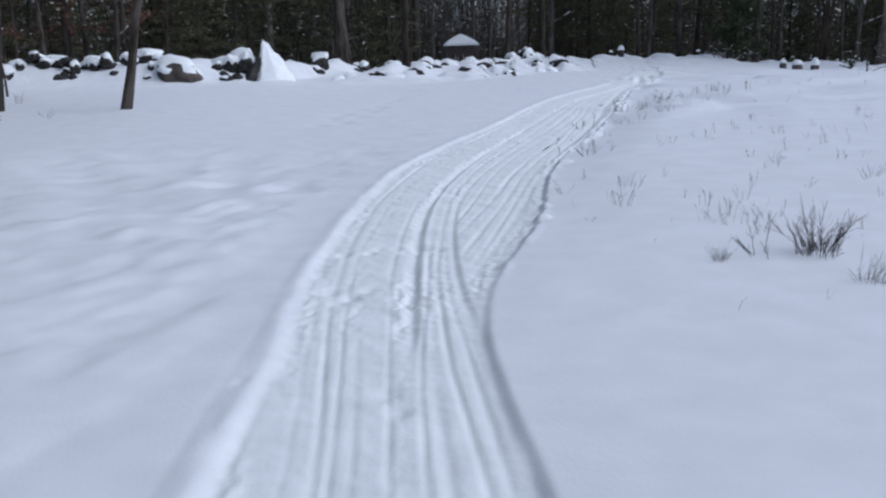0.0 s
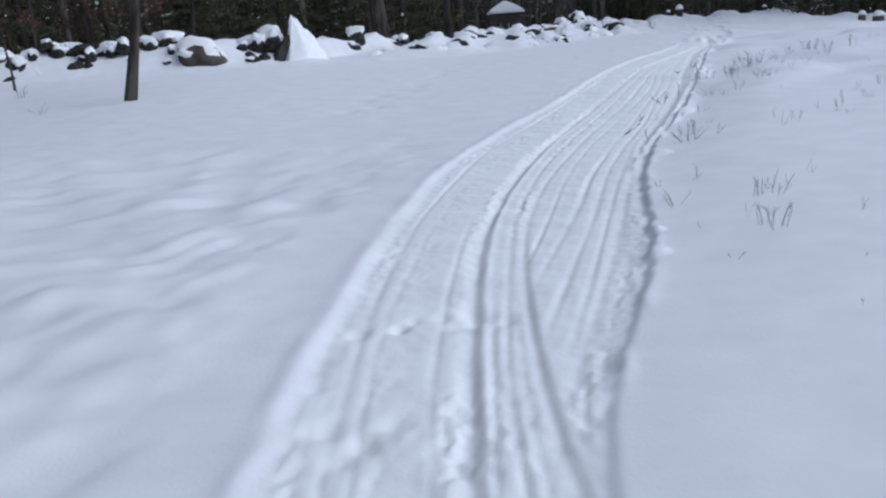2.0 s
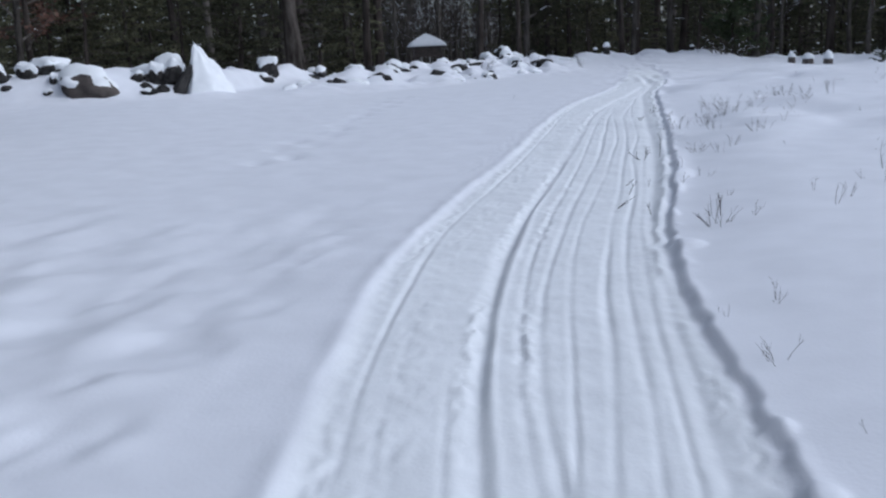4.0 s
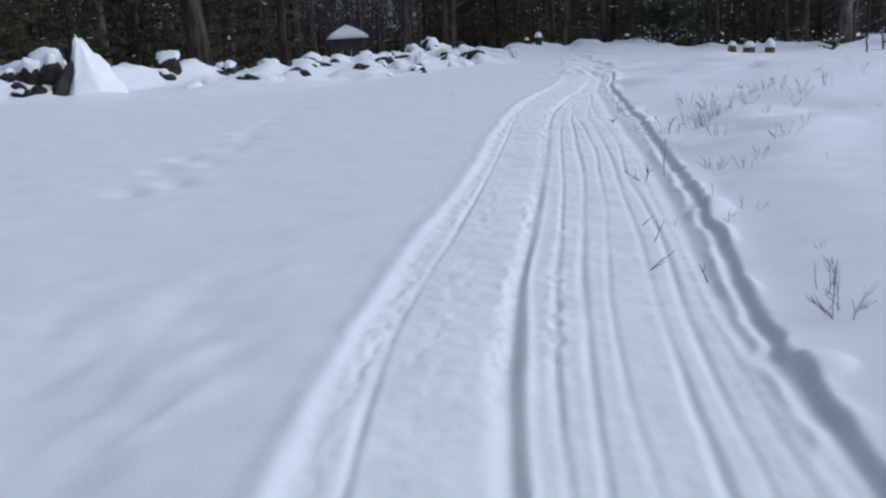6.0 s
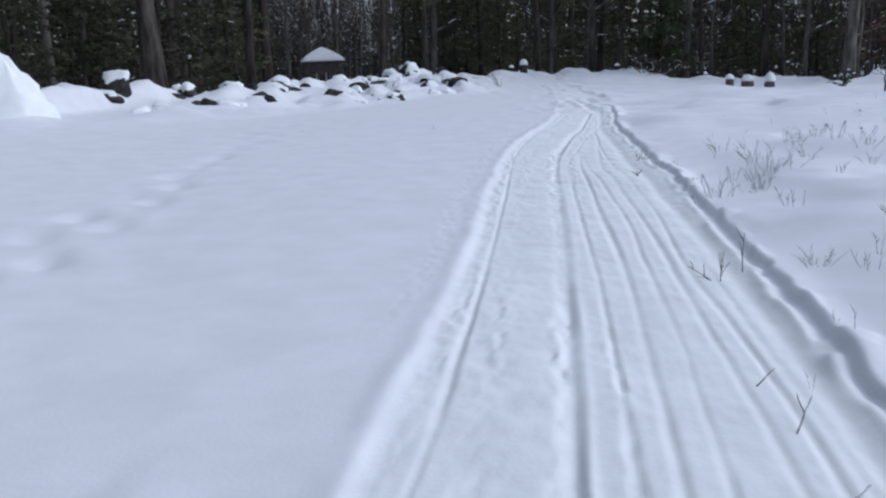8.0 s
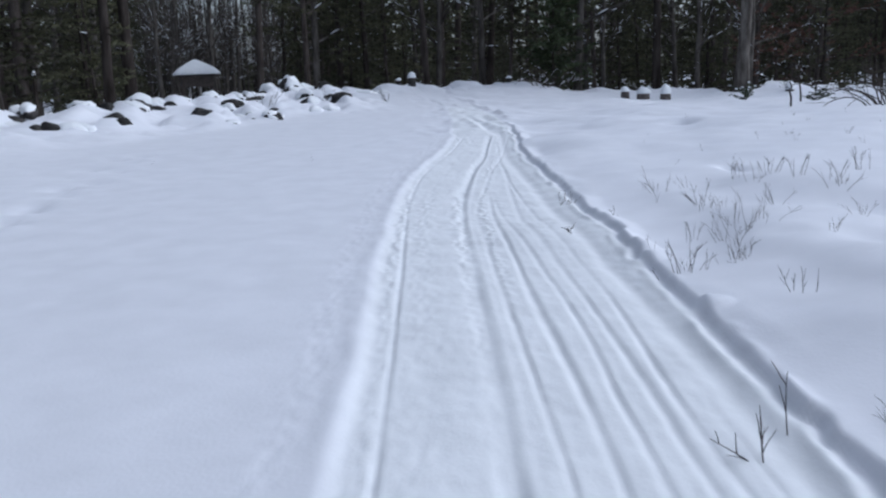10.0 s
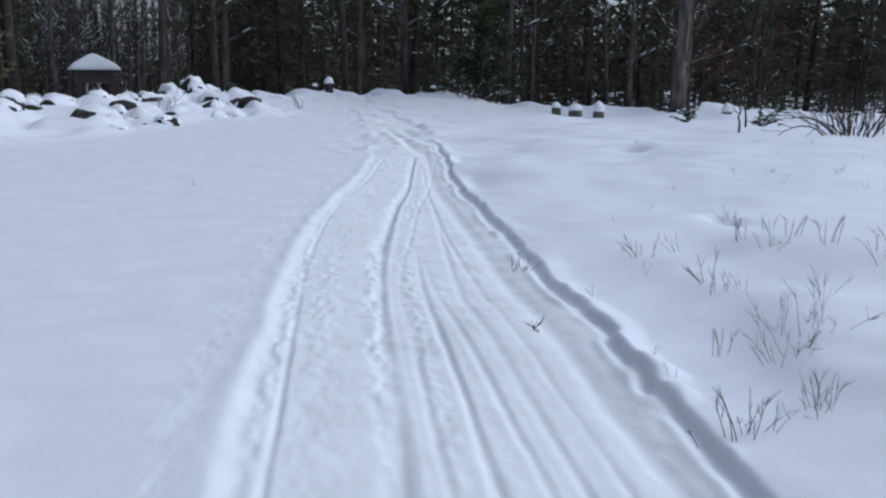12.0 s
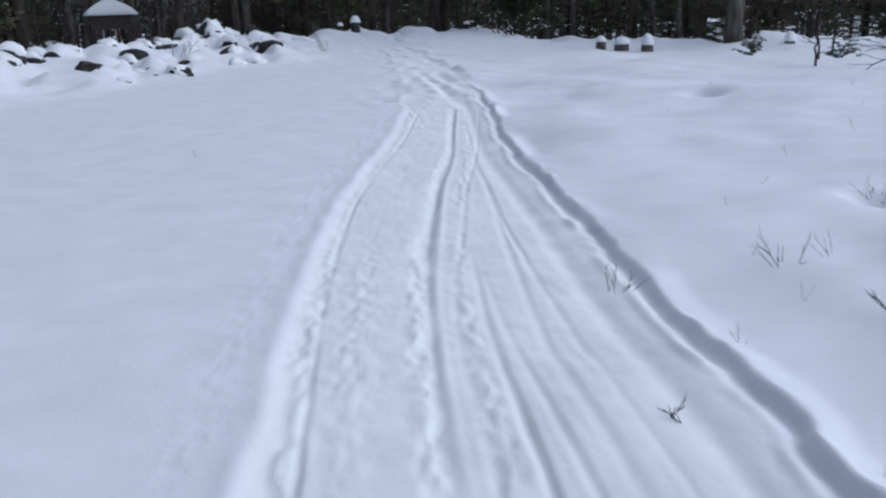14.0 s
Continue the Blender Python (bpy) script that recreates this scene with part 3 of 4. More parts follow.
x = -46.0
while x < 9.0:
    left = x < -3.2
    for lay in range(4 if left else (2 if rng.random() < 0.45 else 1)):
        px, py = x + rng.uniform(-0.3, 0.3), float(wall_y(x)) + rng.uniform(-0.25, 0.25) - (1.15 - 0.4 * lay)
        if -13.3 < px < -6.3 or abs(px + 6.0) < 0.6 or abs(px + 4.4) < 0.45:
            continue
        sx, sz = rng.choice((rng.uniform(0.35, 0.7), rng.uniform(0.7, 1.5))), rng.uniform(0.25, 0.52)
        z = drifted(px, py) + (rng.uniform(-0.16, 0.08) if left else rng.uniform(-0.3, -0.08)) + (0.08 if lay >= 2 else -0.12 * left)
        wall_stone(px, py, z, sx, rng.uniform(0.55, 0.9), sz, face(rng), rng.randrange(9), rng.uniform(-0.3, 0.3), not left or lay > 1 or int(abs(px) * 10) % 10 < 7)
    x += rng.uniform(0.5, 0.8) * (1 if left else 1.3)
# the broad heaps of flat stones west of the pointed rock, snow lying thick along their tops
rng = random.Random(23)


def heap(x, y, w, h, dark):
    """Flat stones stacked in a low heap w wide: a bed course, a long cap stone with snow, loose pieces in front."""
    g = drifted(x, y) - 0.3
    wall_stone(x, y, g + 0.28 * h, w * 1.05, 1.0, h * 0.8, rng.uniform(-0.1, 0.1), rng.randrange(9), rng.uniform(-0.06, 0.06))
    n = max(2, int(w / 0.5))
    for i in range(n):
        px = x + w * ((i + 0.5) / n - 0.5) + rng.uniform(-0.1, 0.1)
        wall_stone(px, y - 0.45 + rng.uniform(-0.12, 0.1), g + h * rng.uniform(0.25, 0.5), w / n * rng.uniform(0.8, 1.3), 0.55, h * rng.uniform(0.4, 0.62), rng.uniform(-0.3, 0.3), rng.randrange(9), rng.uniform(-0.25, 0.25), rng.random() > 0.6 * dark)
    for i in range(n):
        px = x + rng.uniform(-0.6, 0.6) * w
        py = y - rng.uniform(0.7, 1.2)
        wall_stone(px, py, drifted(px, py) + rng.uniform(-0.06, 0.06), rng.uniform(0.25, 0.5), 0.4, rng.uniform(0.2, 0.34), rng.uniform(-0.6, 0.6), rng.randrange(9), rng.uniform(-0.3, 0.3), rng.random() > 0.5)


for x, y, w, h, dark in ((-12.75, 30.3, 1.3, 0.8, 0.5), (-11.55, 30.3, 1.5, 0.9, 0.6), (-10.1, 30.5, 1.3, 0.85, 0.4), (-9.3, 31.0, 1.0, 0.7, 0.3), (-7.45, 30.9, 1.0, 0.8, 0.7), (-6.85, 30.9, 0.9, 1.0, 0.9)):
    heap(x, y, w, h, dark)
# fallen stones spilling out in front of the middle stretch
for i in range(50):
    px = rng.uniform(-4.0, 5.8)
    py = float(wall_y(px)) - 0.6 - 7.5 * rng.random() ** 1.4
    s = rng.uniform(0.3, 0.7)
    wall_stone(px, py, gz(px, py) - rng.uniform(0.06, 0.2), s * 1.3, s, s * 0.8, face(rng), rng.randrange(9), rng.uniform(-0.4, 0.4), i % 2 > 0)
# the higher dark stones by the shelter
for px, py, dz, s, k in ((3.5, 49.9, 0.0, 0.8, 2), (4.2, 50.0, 0.06, 0.95, 5), (2.7, 49.2, 0.02, 0.8, 7), (2.0, 48.6, 0.0, 0.75, 1), (4.95, 50.2, -0.02, 0.85, 3), (4.5, 49.6, 0.02, 0.8, 4)):
    wall_stone(px, py, drifted(px, py) + dz, s, s * 0.8, s * 0.8, 0.4 * k - 1.2, k, 0.2)
# nearly buried stretch to the east
x = 14.6
while x < 52:
    px, py = x, float(wall_y(x)) + rng.uniform(-0.4, 0.5)
    if not 17.4 < px < 20.2:
        s = rng.uniform(0.5, 1.1)
        wall_stone(px, py, gz(px, py) - 0.12, s * 1.3, s, s * 0.5, face(rng), rng.randrange(9), rng.uniform(-0.2, 0.2))
    x += rng.uniform(0.9, 2.0)


def boulder(name, x, y, z, size, rz, k, label, mat=None, tilt=(0, 0)):
    ob = thing(name, label, "boulder", pose(x, y, z))
    st = new("rock", STONES[k].copy())
    if mat:
        st.data.materials[0] = mat
    st.parent = ob
    cp = new("snow_cap", CAPS[k])
    cp.parent = ob
    for o in (st, cp):
        o.matrix_basis = Matrix.LocRotScale((0, 0, 0), Euler((tilt[0], tilt[1], rz)), size)
    return ob


boulder("boulder", -8.55, 29.5, 1.12, (1.6, 1.2, 1.0), 0.15, 4, "large brown-grey boulder with snow on top, beside the stone wall", BOULDER, (0.0, 0.16))


def pointed_slab(x, y, z):
    """The leaning pointed slab plastered with snow."""
    ob = thing("pointed_rock", "tall pointed rock plastered white with snow", "boulder", pose(x, y, z))
    bm = bmesh.new()
    bmesh.ops.create_icosphere(bm, subdivisions=4, radius=1.0)
    for v in bm.verts:
        p = v.co.copy()
        t = (p.z + 1) / 2
        a2 = math.atan2(p.y, p.x)
        k = 1 + 0.12 * noise.noise(Vector((math.cos(a2), math.sin(a2), t * 2)) * 1.4)
        r = (1 - t) ** 0.9 * math.sqrt(max(0, 1 - p.z ** 10)) * k
        r *= 0.82 / max(math.cos(a2 - f) for f in (-0.35, 1.5, 3.0, 4.1, 5.2))
        reach = 1.15 if math.cos(a2) > 0 else 0.3
        v.co = Vector((math.cos(a2) * r * reach - 0.2 + 0.06 * t + 0.05 * noise.noise(p * 2.2), math.sin(a2) * r * 0.7, t * 1.62 - 0.15 + 0.07 * noise.noise(p * 3)))
    part("snow_coat", bm, CAP_SNOW, ob, smooth=True)
    bm = stone_bm(6, 0)
    bmesh.ops.transform(bm, matrix=Matrix.Translation((-0.5, -0.1, 0.35)) @ Matrix.Rotation(0.5, 4, 'Y') @ Matrix.Diagonal((0.5, 0.8, 1.2, 1)), verts=bm.verts)
    part("rock", bm, GRANITE, ob)
    return ob


pointed_slab(-5.9, 30.4, 0.75)
boulder("boulder", -5.08, 36.4, 1.38, (0.85, 0.8, 0.7), 0.7, 7, "square dark rock capped with snow on the stone wall")
boulder("boulder", -6.75, 30.7, 1.45, (0.95, 0.9, 0.9), 0.4, 2, "dark angular rock topped with snow in the stone wall")
boulder("boulder", -0.75, 41.8, 0.92, (1.0, 0.8, 0.6), 0.5, 5, "dark wedge-shaped rock poking out of the snow", tilt=(0.3, -0.5))
boulder("boulder", 13.6, 28.2, 0.42, (1.0, 0.8, 0.5), 0.3, 0, "low dark rock under a pillow of snow")


# ---- stumps and stone posts with snow hats ----
def snow_hat(r, h, rng):
    bm = bmesh.new()
    bmesh.ops.create_icosphere(bm, subdivisions=3, radius=1.0)
    for v in bm.verts:
        p = v.co
        k = 1 + 0.12 * noise.noise(p * 1.5 + Vector((rng.random() * 9, 0, 0)))
        v.co = Vector((p.x * r * 1.12 * k, p.y * r * 1.12 * k, max(-0.05, p.z) * h * k))
    return bm


def stump(name, x, y, height, r, hat, mat, label, category, seed, lean=0.0, sink=0.12, z=None):
    rng = random.Random(seed)
    ob = thing(name, label, category, pose(x, y, (gz(x, y) if z is None else z) - sink, 0, lean, rng.uniform(0, 360)), "")
    s = Soup()
    hs = [0, height * 0.25, height * 0.7, height * 0.97, height]
    s.tube([(0, 0, v) for v in hs], [r * 1.3, r * 1.08, r, r * 0.96, r * 0.85], 12)
    for i, v in enumerate(s.v):
        f = 1 + 0.09 * noise.noise(Vector((v.x * 6, v.y * 6, v.z * 2 + seed)))
        s.v[i] = Vector((v.x * f, v.y * f, v.z))
    link("trunk" if category == "stump" else "shaft", s.mesh("trunk"), mat, ob, smooth=True)
    h = part("snow_hat", snow_hat(r, hat, rng), CAP_SNOW, ob, smooth=True)
    h.location = (0, 0, height - 0.02)
    return ob


stump("stump", 16.6, 45.4, 0.34, 0.16, 0.2, STUMP, "weathered brown tree stump with a snow cap", "stump", 1, 4, 0.08)
stump("stump", 17.17, 45.0, 0.34, 0.24, 0.24, STUMP, "broad brown tree stump with a thick rounded snow cap", "stump", 2, 0, 0.1)
stump("stump", 17.83, 44.5, 0.34, 0.19, 0.34, STUMP, "brown tree stump with a tall snow cap", "stump", 3, -4, 0.08)
stump("stone_post", 9.88, 52.3, 0.6, 0.17, 0.26, GRANITE, "dark stone post with a tall snow cap", "stone post", 4, 3, 0.2)
stump("stone_post", 9.3, 52.4, 0.45, 0.1, 0.12, GRANITE, "thin dark stone post with a little snow", "stone post", 5, -3, 0.2)
stump("stone_post", 13.9, 51.0, 0.4, 0.11, 0.1, GRANITE, "short dark stone post with a little snow", "stone post", 6, 0, 0.2)
stump("stump", 21.3, 41.8, 0.2, 0.16, 0.3, STUMP, "stump hidden under a peaked snow cap", "stump", 7)
stump("snag", -3.8, 42.0, 1.75, 0.05, 0.2, DARK_BARK, "thin dark broken snag with a lump of snow on top", "snag", 8, 2)


# ---- the shelter beyond the wall ----
def shelter(x, y, z):
    ob = thing("shelter", "small square brown wooden shelter with a snow-covered hipped roof", "shelter", pose(x, y, z, 0, 0, 4))
    half, eave, top = 0.95, 1.8, 2.45
    for i, (sx, sy) in enumerate(((-1, -1), (1, -1), (1, 1), (-1, 1))):
        part("post", box(bmesh.new(), (sx * half * 0.92, sy * half * 0.92, eave / 2), (0.12, 0.12, eave), 0.012), BOARD, ob)
    for sx in (-0.5, 0.12):
        part("front_post", box(bmesh.new(), (sx, -half * 1.0, 0.5), (0.09, 0.09, 1.1), 0.01), POST, ob, "pale wooden post")
    for face in range(4):
        rot = Matrix.Rotation(face * math.pi / 2, 4, 'Z')
        for k in range(4):
            bd = part("board", box(bmesh.new(), (0, -half * 0.97, 1.15 + k * 0.165), (1.86, 0.03, 0.157), 0.008, rot), BOARD, ob)
        part("beam", box(bmesh.new(), (0, -half * 0.97, eave - 0.03), (2.1, 0.1, 0.12), 0.01, rot), ROOFING, ob)
    part("floor_deck", box(bmesh.new(), (0, 0, 0.1), (2.0, 2.0, 0.12), 0.01), BOARD, ob)
    part("bench", box(bmesh.new(), (0, 0.6, 0.5), (1.7, 0.4, 0.06), 0.01), BOARD, ob)

    def hip(reach, z0, z1, tip, lip, n=14, puff=0.0):
        bm = bmesh.new()
        grid = []
        for j in range(n + 1):
            row = []
            for i in range(n + 1):
                a1, b1 = 2 * i / n - 1, 2 * j / n - 1
                m = max(abs(a1), abs(b1))
                zz1 = z1 + (z0 - z1) * max(0, (m - tip) / (1 - tip))
                if puff:
                    zz1 += puff * (1 - m ** 6) + 0.035 * noise.noise(Vector((a1 * 2.4, b1 * 2.4, 1.0)))
                row.append(bm.verts.new((a1 * reach, b1 * reach, zz1)))
            grid.append(row)
        for j in range(n):
            for i in range(n):
                bm.faces.new((grid[j][i], grid[j][i + 1], grid[j + 1][i + 1], grid[j + 1][i]))
        ret = bmesh.ops.extrude_face_region(bm, geom=bm.faces[:])
        vs = [g for g in ret["geom"] if isinstance(g, bmesh.types.BMVert)]
        for v in vs:
            v.co.z -= lip
        bmesh.ops.recalc_face_normals(bm, faces=bm.faces)
        return bm

    part("roof", hip(1.28, eave, top, 0.03, 0.07), ROOFING, ob)
    part("roof_snow", hip(1.33, eave + 0.1, top + 0.12, 0.06, 0.1, puff=0.17), CAP_SNOW, ob, "thick white snow on the roof", smooth=True)
    return ob


shelter(0.93, 66.0, 0.62).scale = (0.9, 0.9, 0.9)


# ---- trees ----
def branch_path(rng, p, d, length, n, droop=0.0, wander=0.15):
    pts = [Vector(p)]
    d = Vector(d).normalized()
    for i in range(n):
        d = (d + Vector((rng.uniform(-wander, wander), rng.uniform(-wander, wander), rng.uniform(-wander, wander) + droop))).normalized()
        pts.append(pts[-1] + d * length / n)
    return pts


def taper(r0, r1, n):
    return [r0 + (r1 - r0) * i / n for i in range(n + 1)]


def needle_spray(s, rng, pts, count, size):
    """Needle tufts along a branch."""
    for _ in range(count):
        i = rng.randrange(len(pts) - 1)
        c = pts[i].lerp(pts[i + 1], rng.random())
        d = Vector((rng.uniform(-1, 1), rng.uniform(-1, 1), rng.uniform(-0.5, 0.35))).normalized()
        s.leaf(c, d, Vector((rng.uniform(-1, 1), rng.uniform(-1, 1), rng.uniform(-1, 1))), size * rng.uniform(0.6, 1.3), size * 0.4)


def snow_on(s, rng, pts, radii, share, fat=1.0):
    """Snow lying along the top of a limb, with gaps."""
    for i in range(len(pts) - 1):
        if rng.random() < share:
            a3 = pts[i]
            b3 = a3.lerp(pts[i + 1], rng.uniform(0.25, 0.75))
            up = Vector((0, 0, radii[i] * 0.8 + 0.008))
            r = (radii[i] * 0.6 + 0.007) * fat
            s.tube([a3 + up, a3.lerp(b3, 0.5) + up * 1.15, b3 + up], [r * 0.6, r, r * 0.5], 5)


def tree(name, label, seed, mat, height, r, bare, limbs, limb_len, needles=0, needle_mat=None, size=0.3, snow=0.12, dead=8, oak=False, droop=0.0, rise=0.35, lean=0.03):
    """A tree at the origin: trunk, limbs, crown, snow."""
    rng = random.Random(seed)
    ob = thing(name, label, "tree")
    n = 9
    tx, ty = rng.uniform(-lean, lean), rng.uniform(-lean, lean)
    tp = [Vector((tx * height * (i / n) + rng.uniform(-0.06, 0.06) * (i > 1), ty * height * (i / n) + rng.uniform(-0.06, 0.06) * (i > 1), height * i / n - 0.3 * (i == 0))) for i in range(n + 1)]
    tr = [r * (1.35 if i == 0 else 1.0 - 0.82 * (i / n) ** 1.1) for i in range(n + 1)]
    s = Soup()
    s.tube(tp, tr, 10)
    link("trunk", s.mesh("trunk"), mat, ob, smooth=True)

    def on_trunk(z):
        f = max(0, min(n - 1e-6, z / height * n))
        i = int(f)
        return tp[i].lerp(tp[i + 1], f - i), tr[i] + (tr[i + 1] - tr[i]) * (f - i)

    wood, green, white = Soup(), Soup(), Soup()
    for k in range(limbs):
        f = (k + rng.random()) / limbs
        z = height * (bare + (0.98 - bare) * f)
        p, rr = on_trunk(z)
        az = rng.uniform(0, 6.283)
        L = limb_len * (1 - 0.75 * f) * rng.uniform(0.7, 1.15) + 0.25
        pts = branch_path(rng, p, (math.cos(az), math.sin(az), rise * rng.uniform(0.5, 1.5)), L, 5, droop)
        ra = taper(min(rr * 0.5, 0.025 * L + 0.012), 0.006, 5)
        wood.tube(pts, ra, 4)
        snow_on(white, rng, pts, ra, snow)
        if not needles or oak:
            for _ in range(5):
                i = rng.randrange(1, 5)
                q = branch_path(rng, pts[i], (pts[i] - pts[i - 1]).normalized() + Vector((rng.uniform(-0.8, 0.8), rng.uniform(-0.8, 0.8), rng.uniform(-0.2, 0.7))), L * 0.45, 3)
                qa = taper(ra[i] * 0.6, 0.004, 3)
                wood.tube(q, qa, 3)
                snow_on(white, rng, q, qa, snow)
                if oak:
                    needle_spray(green, rng, q, needles, size)
        else:
            needle_spray(green, rng, pts, int(needles * (L / limb_len + 0.2)), size)
            for _ in range(int(snow * 10)):
                if rng.random() < 0.3:
                    c = pts[rng.randrange(2, 6)]
                    white.blob(c + Vector((0, 0, 0.03)), 0.05, 0.05, 0.035, rng)
    for k in range(dead):
        z = rng.uniform(0.6, max(1.2, height * bare))
        p, rr = on_trunk(z)
        az = rng.uniform(0, 6.283)
        L = rng.uniform(0.4, 1.7)
        pts = branch_path(rng, p, (math.cos(az), math.sin(az), rng.uniform(-0.25, 0.35)), L, 4, 0, 0.2)
        ra = taper(0.018, 0.005, 4)
        wood.tube(pts, ra, 3)
        snow_on(white, rng, pts, ra, snow * 1.2)
    if wood.v:
        tagged(link("branchwork", wood.mesh("branchwork"), mat, ob), kind="stuff")
    if green.v:
        tagged(link("crown", green.mesh("crown"), needle_mat, ob, "dry russet leaves" if oak else "dark green needles"), kind="stuff")
    if white.v:
        tagged(link("snow", white.mesh("snow"), CAP_SNOW, ob, "snow on the branches", smooth=True), kind="stuff")
    return ob


def place(proto, x, y, s=1.0, rz=0.0, tilt=(0, 0), group=""):
    ob = copy_thing(proto, pose(x, y, gz(x, y) - 0.05, tilt[0], tilt[1], rz) @ Matrix.Diagonal((s, s, s, 1)))
    if group:
        tagged(ob, group=group)
    return ob


def keep(proto, x, y, rz=0.0):
    proto.matrix_world = pose(x, y, gz(x, y) - 0.03, 0, 0, rz)
    return proto


def drop_proto(p):
    for o in (*p.children_recursive, p):
        bpy.data.objects.remove(o)


# two young hardwoods in the open and a sapling
near1 = keep(tree("young_tree", "slim grey-barked young tree leaning slightly in the snow", 5, BARK, 9.0, 0.1, 0.35, 16, 2.2, snow=0.25, dead=0, lean=0.0), -6.87, 19.5)
near1.rotation_euler = (0, radians(12.5), 0)
near2 = keep(tree("young_tree", "slim grey-barked young tree standing in the snow", 6, BARK, 9.5, 0.1, 0.35, 16, 2.2, snow=0.25, dead=0, lean=0.0), -9.65, 19.5)
near2.rotation_euler = (0, radians(6), 0)
keep(tree("sapling", "thin dark bare sapling standing in the snow", 7, BARK, 5.0, 0.032, 0.3, 9, 1.0, snow=0.2, dead=0), -12.6, 26.0)

# forest: a few kinds, each tree a thing of its own
PINES = [tree("pine_tree", "tall dark pine with bare lower trunk and green crown", 20 + i, DARK_BARK, 15 + i, 0.12 + 0.035 * i, 0.3, 38, 3.4, 70, NEEDLES, 0.3, 0.045, 14, droop=-0.05) for i in range(3)]
BIG_PINE = tree("pine_tree", "massive old pine trunk at the edge of the woods", 27, BARK, 19, 0.3, 0.35, 34, 3.6, 60, NEEDLES, 0.3, 0.07, 10, droop=-0.05)
BIG_OAK = tree("bare_tree", "stout grey-barked bare hardwood at the edge of the woods", 28, PALE_BARK, 18, 0.31, 0.28, 18, 4.0, snow=0.13, dead=4, rise=0.8)
HEMLOCKS = [tree("hemlock", "dark green young hemlock with needles down to the snow", 30 + i, DARK_BARK, 6.0 + 1.5 * i, 0.08, 0.06, 52, 1.9, 84, NEEDLES, 0.17, 0.02, 0, droop=-0.07, rise=0.2) for i in range(3)]
BARES = [tree("bare_tree", "bare grey hardwood with snow along its limbs", 40 + i, PALE_BARK, 13 + i, 0.15 + 0.02 * i, 0.22, 22, 3.6, snow=0.24, dead=5, rise=0.8) for i in range(3)]
OAKS = [tree("oak_tree", "young oak still holding dry russet leaves", 50 + i, BARK, 7.5, 0.1, 0.18, 16, 2.2, 30, OAK_LEAF, 0.15, 0.05, 2, oak=True) for i in range(2)]

rng = random.Random(77)
taken = [(1.0, 66.0, 2.6), (-4.3, 38.0, 1.5), (15.2, 51.5, 1.5), (10.6, 60, 1.0), (20.9, 44.2, 1.5), (13.3, 52.8, 1.2), (16.9, 50.5, 1.2)]


def free(x, y, r):
    if any(math.hypot(x - a4, y - b4) < max(r, c4) for a4, b4, c4 in taken):
        return False
    taken.append((x, y, r))
    return True


def in_sky(x, y):
    """The thin strip of woods behind the shelter where the sky shows."""
    return y > 58 and 0.85 - 0.02 * (y - 15) < x < 0.85 + 0.085 * (y - 15)


def in_clear(x, y):
    """The open strip round the shelter and the way to it."""
    return abs(x - (1.0 + (y - 66) * 0.02)) < 2.2 and y < 68


for kinds, count, gap, lo, hi in ((PINES, 120, 2.3, 2.5, 46), (BARES, 60, 1.6, 2.0, 40), (HEMLOCKS, 230, 1.5, 3.5, 48), (OAKS, 14, 2.2, 4, 20)):
    made = tries = 0
    while made < count and tries < 6000:
        tries += 1
        x = rng.uniform(-58, 72)
        y = float(wall_y(x)) + lo + (hi - lo) * rng.random() ** 1.25
        if in_clear(x, y) or (kinds in (PINES, HEMLOCKS) and in_sky(x, y)) or not free(x, y, gap * 0.8):
            continue
        if kinds is OAKS and -14 < x < 20:
            continue
        place(rng.choice(kinds), x, y, rng.uniform(0.65, 1.3), rng.uniform(0, 360), (rng.uniform(-2.5, 2.5), rng.uniform(-2.5, 2.5)), "woods behind the stone wall")
        made += 1

# unseen trees added west of the field, blocking sky light to darken its left side
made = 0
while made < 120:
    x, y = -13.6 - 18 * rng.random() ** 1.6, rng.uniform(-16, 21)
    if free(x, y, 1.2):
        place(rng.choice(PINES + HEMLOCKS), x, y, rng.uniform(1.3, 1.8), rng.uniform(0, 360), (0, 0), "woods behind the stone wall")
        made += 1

# more added pines, nearer but still out of view, shading the left snow
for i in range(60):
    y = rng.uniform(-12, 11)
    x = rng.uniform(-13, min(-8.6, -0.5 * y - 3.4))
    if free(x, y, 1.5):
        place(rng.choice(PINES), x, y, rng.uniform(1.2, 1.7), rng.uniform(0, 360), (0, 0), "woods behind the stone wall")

# thin hardwoods against the sky behind the shelter
made = 0
while made < 60:
    y = rng.uniform(69, 88)
    x = 0.85 + (y - 15) * rng.uniform(-0.045, 0.1)
    if free(x, y, 0.7):
        place(rng.choice(BARES), x, y, rng.uniform(0.45, 0.9), rng.uniform(0, 360), (rng.uniform(-4, 4), rng.uniform(-4, 4)), "woods behind the stone wall")
        made += 1

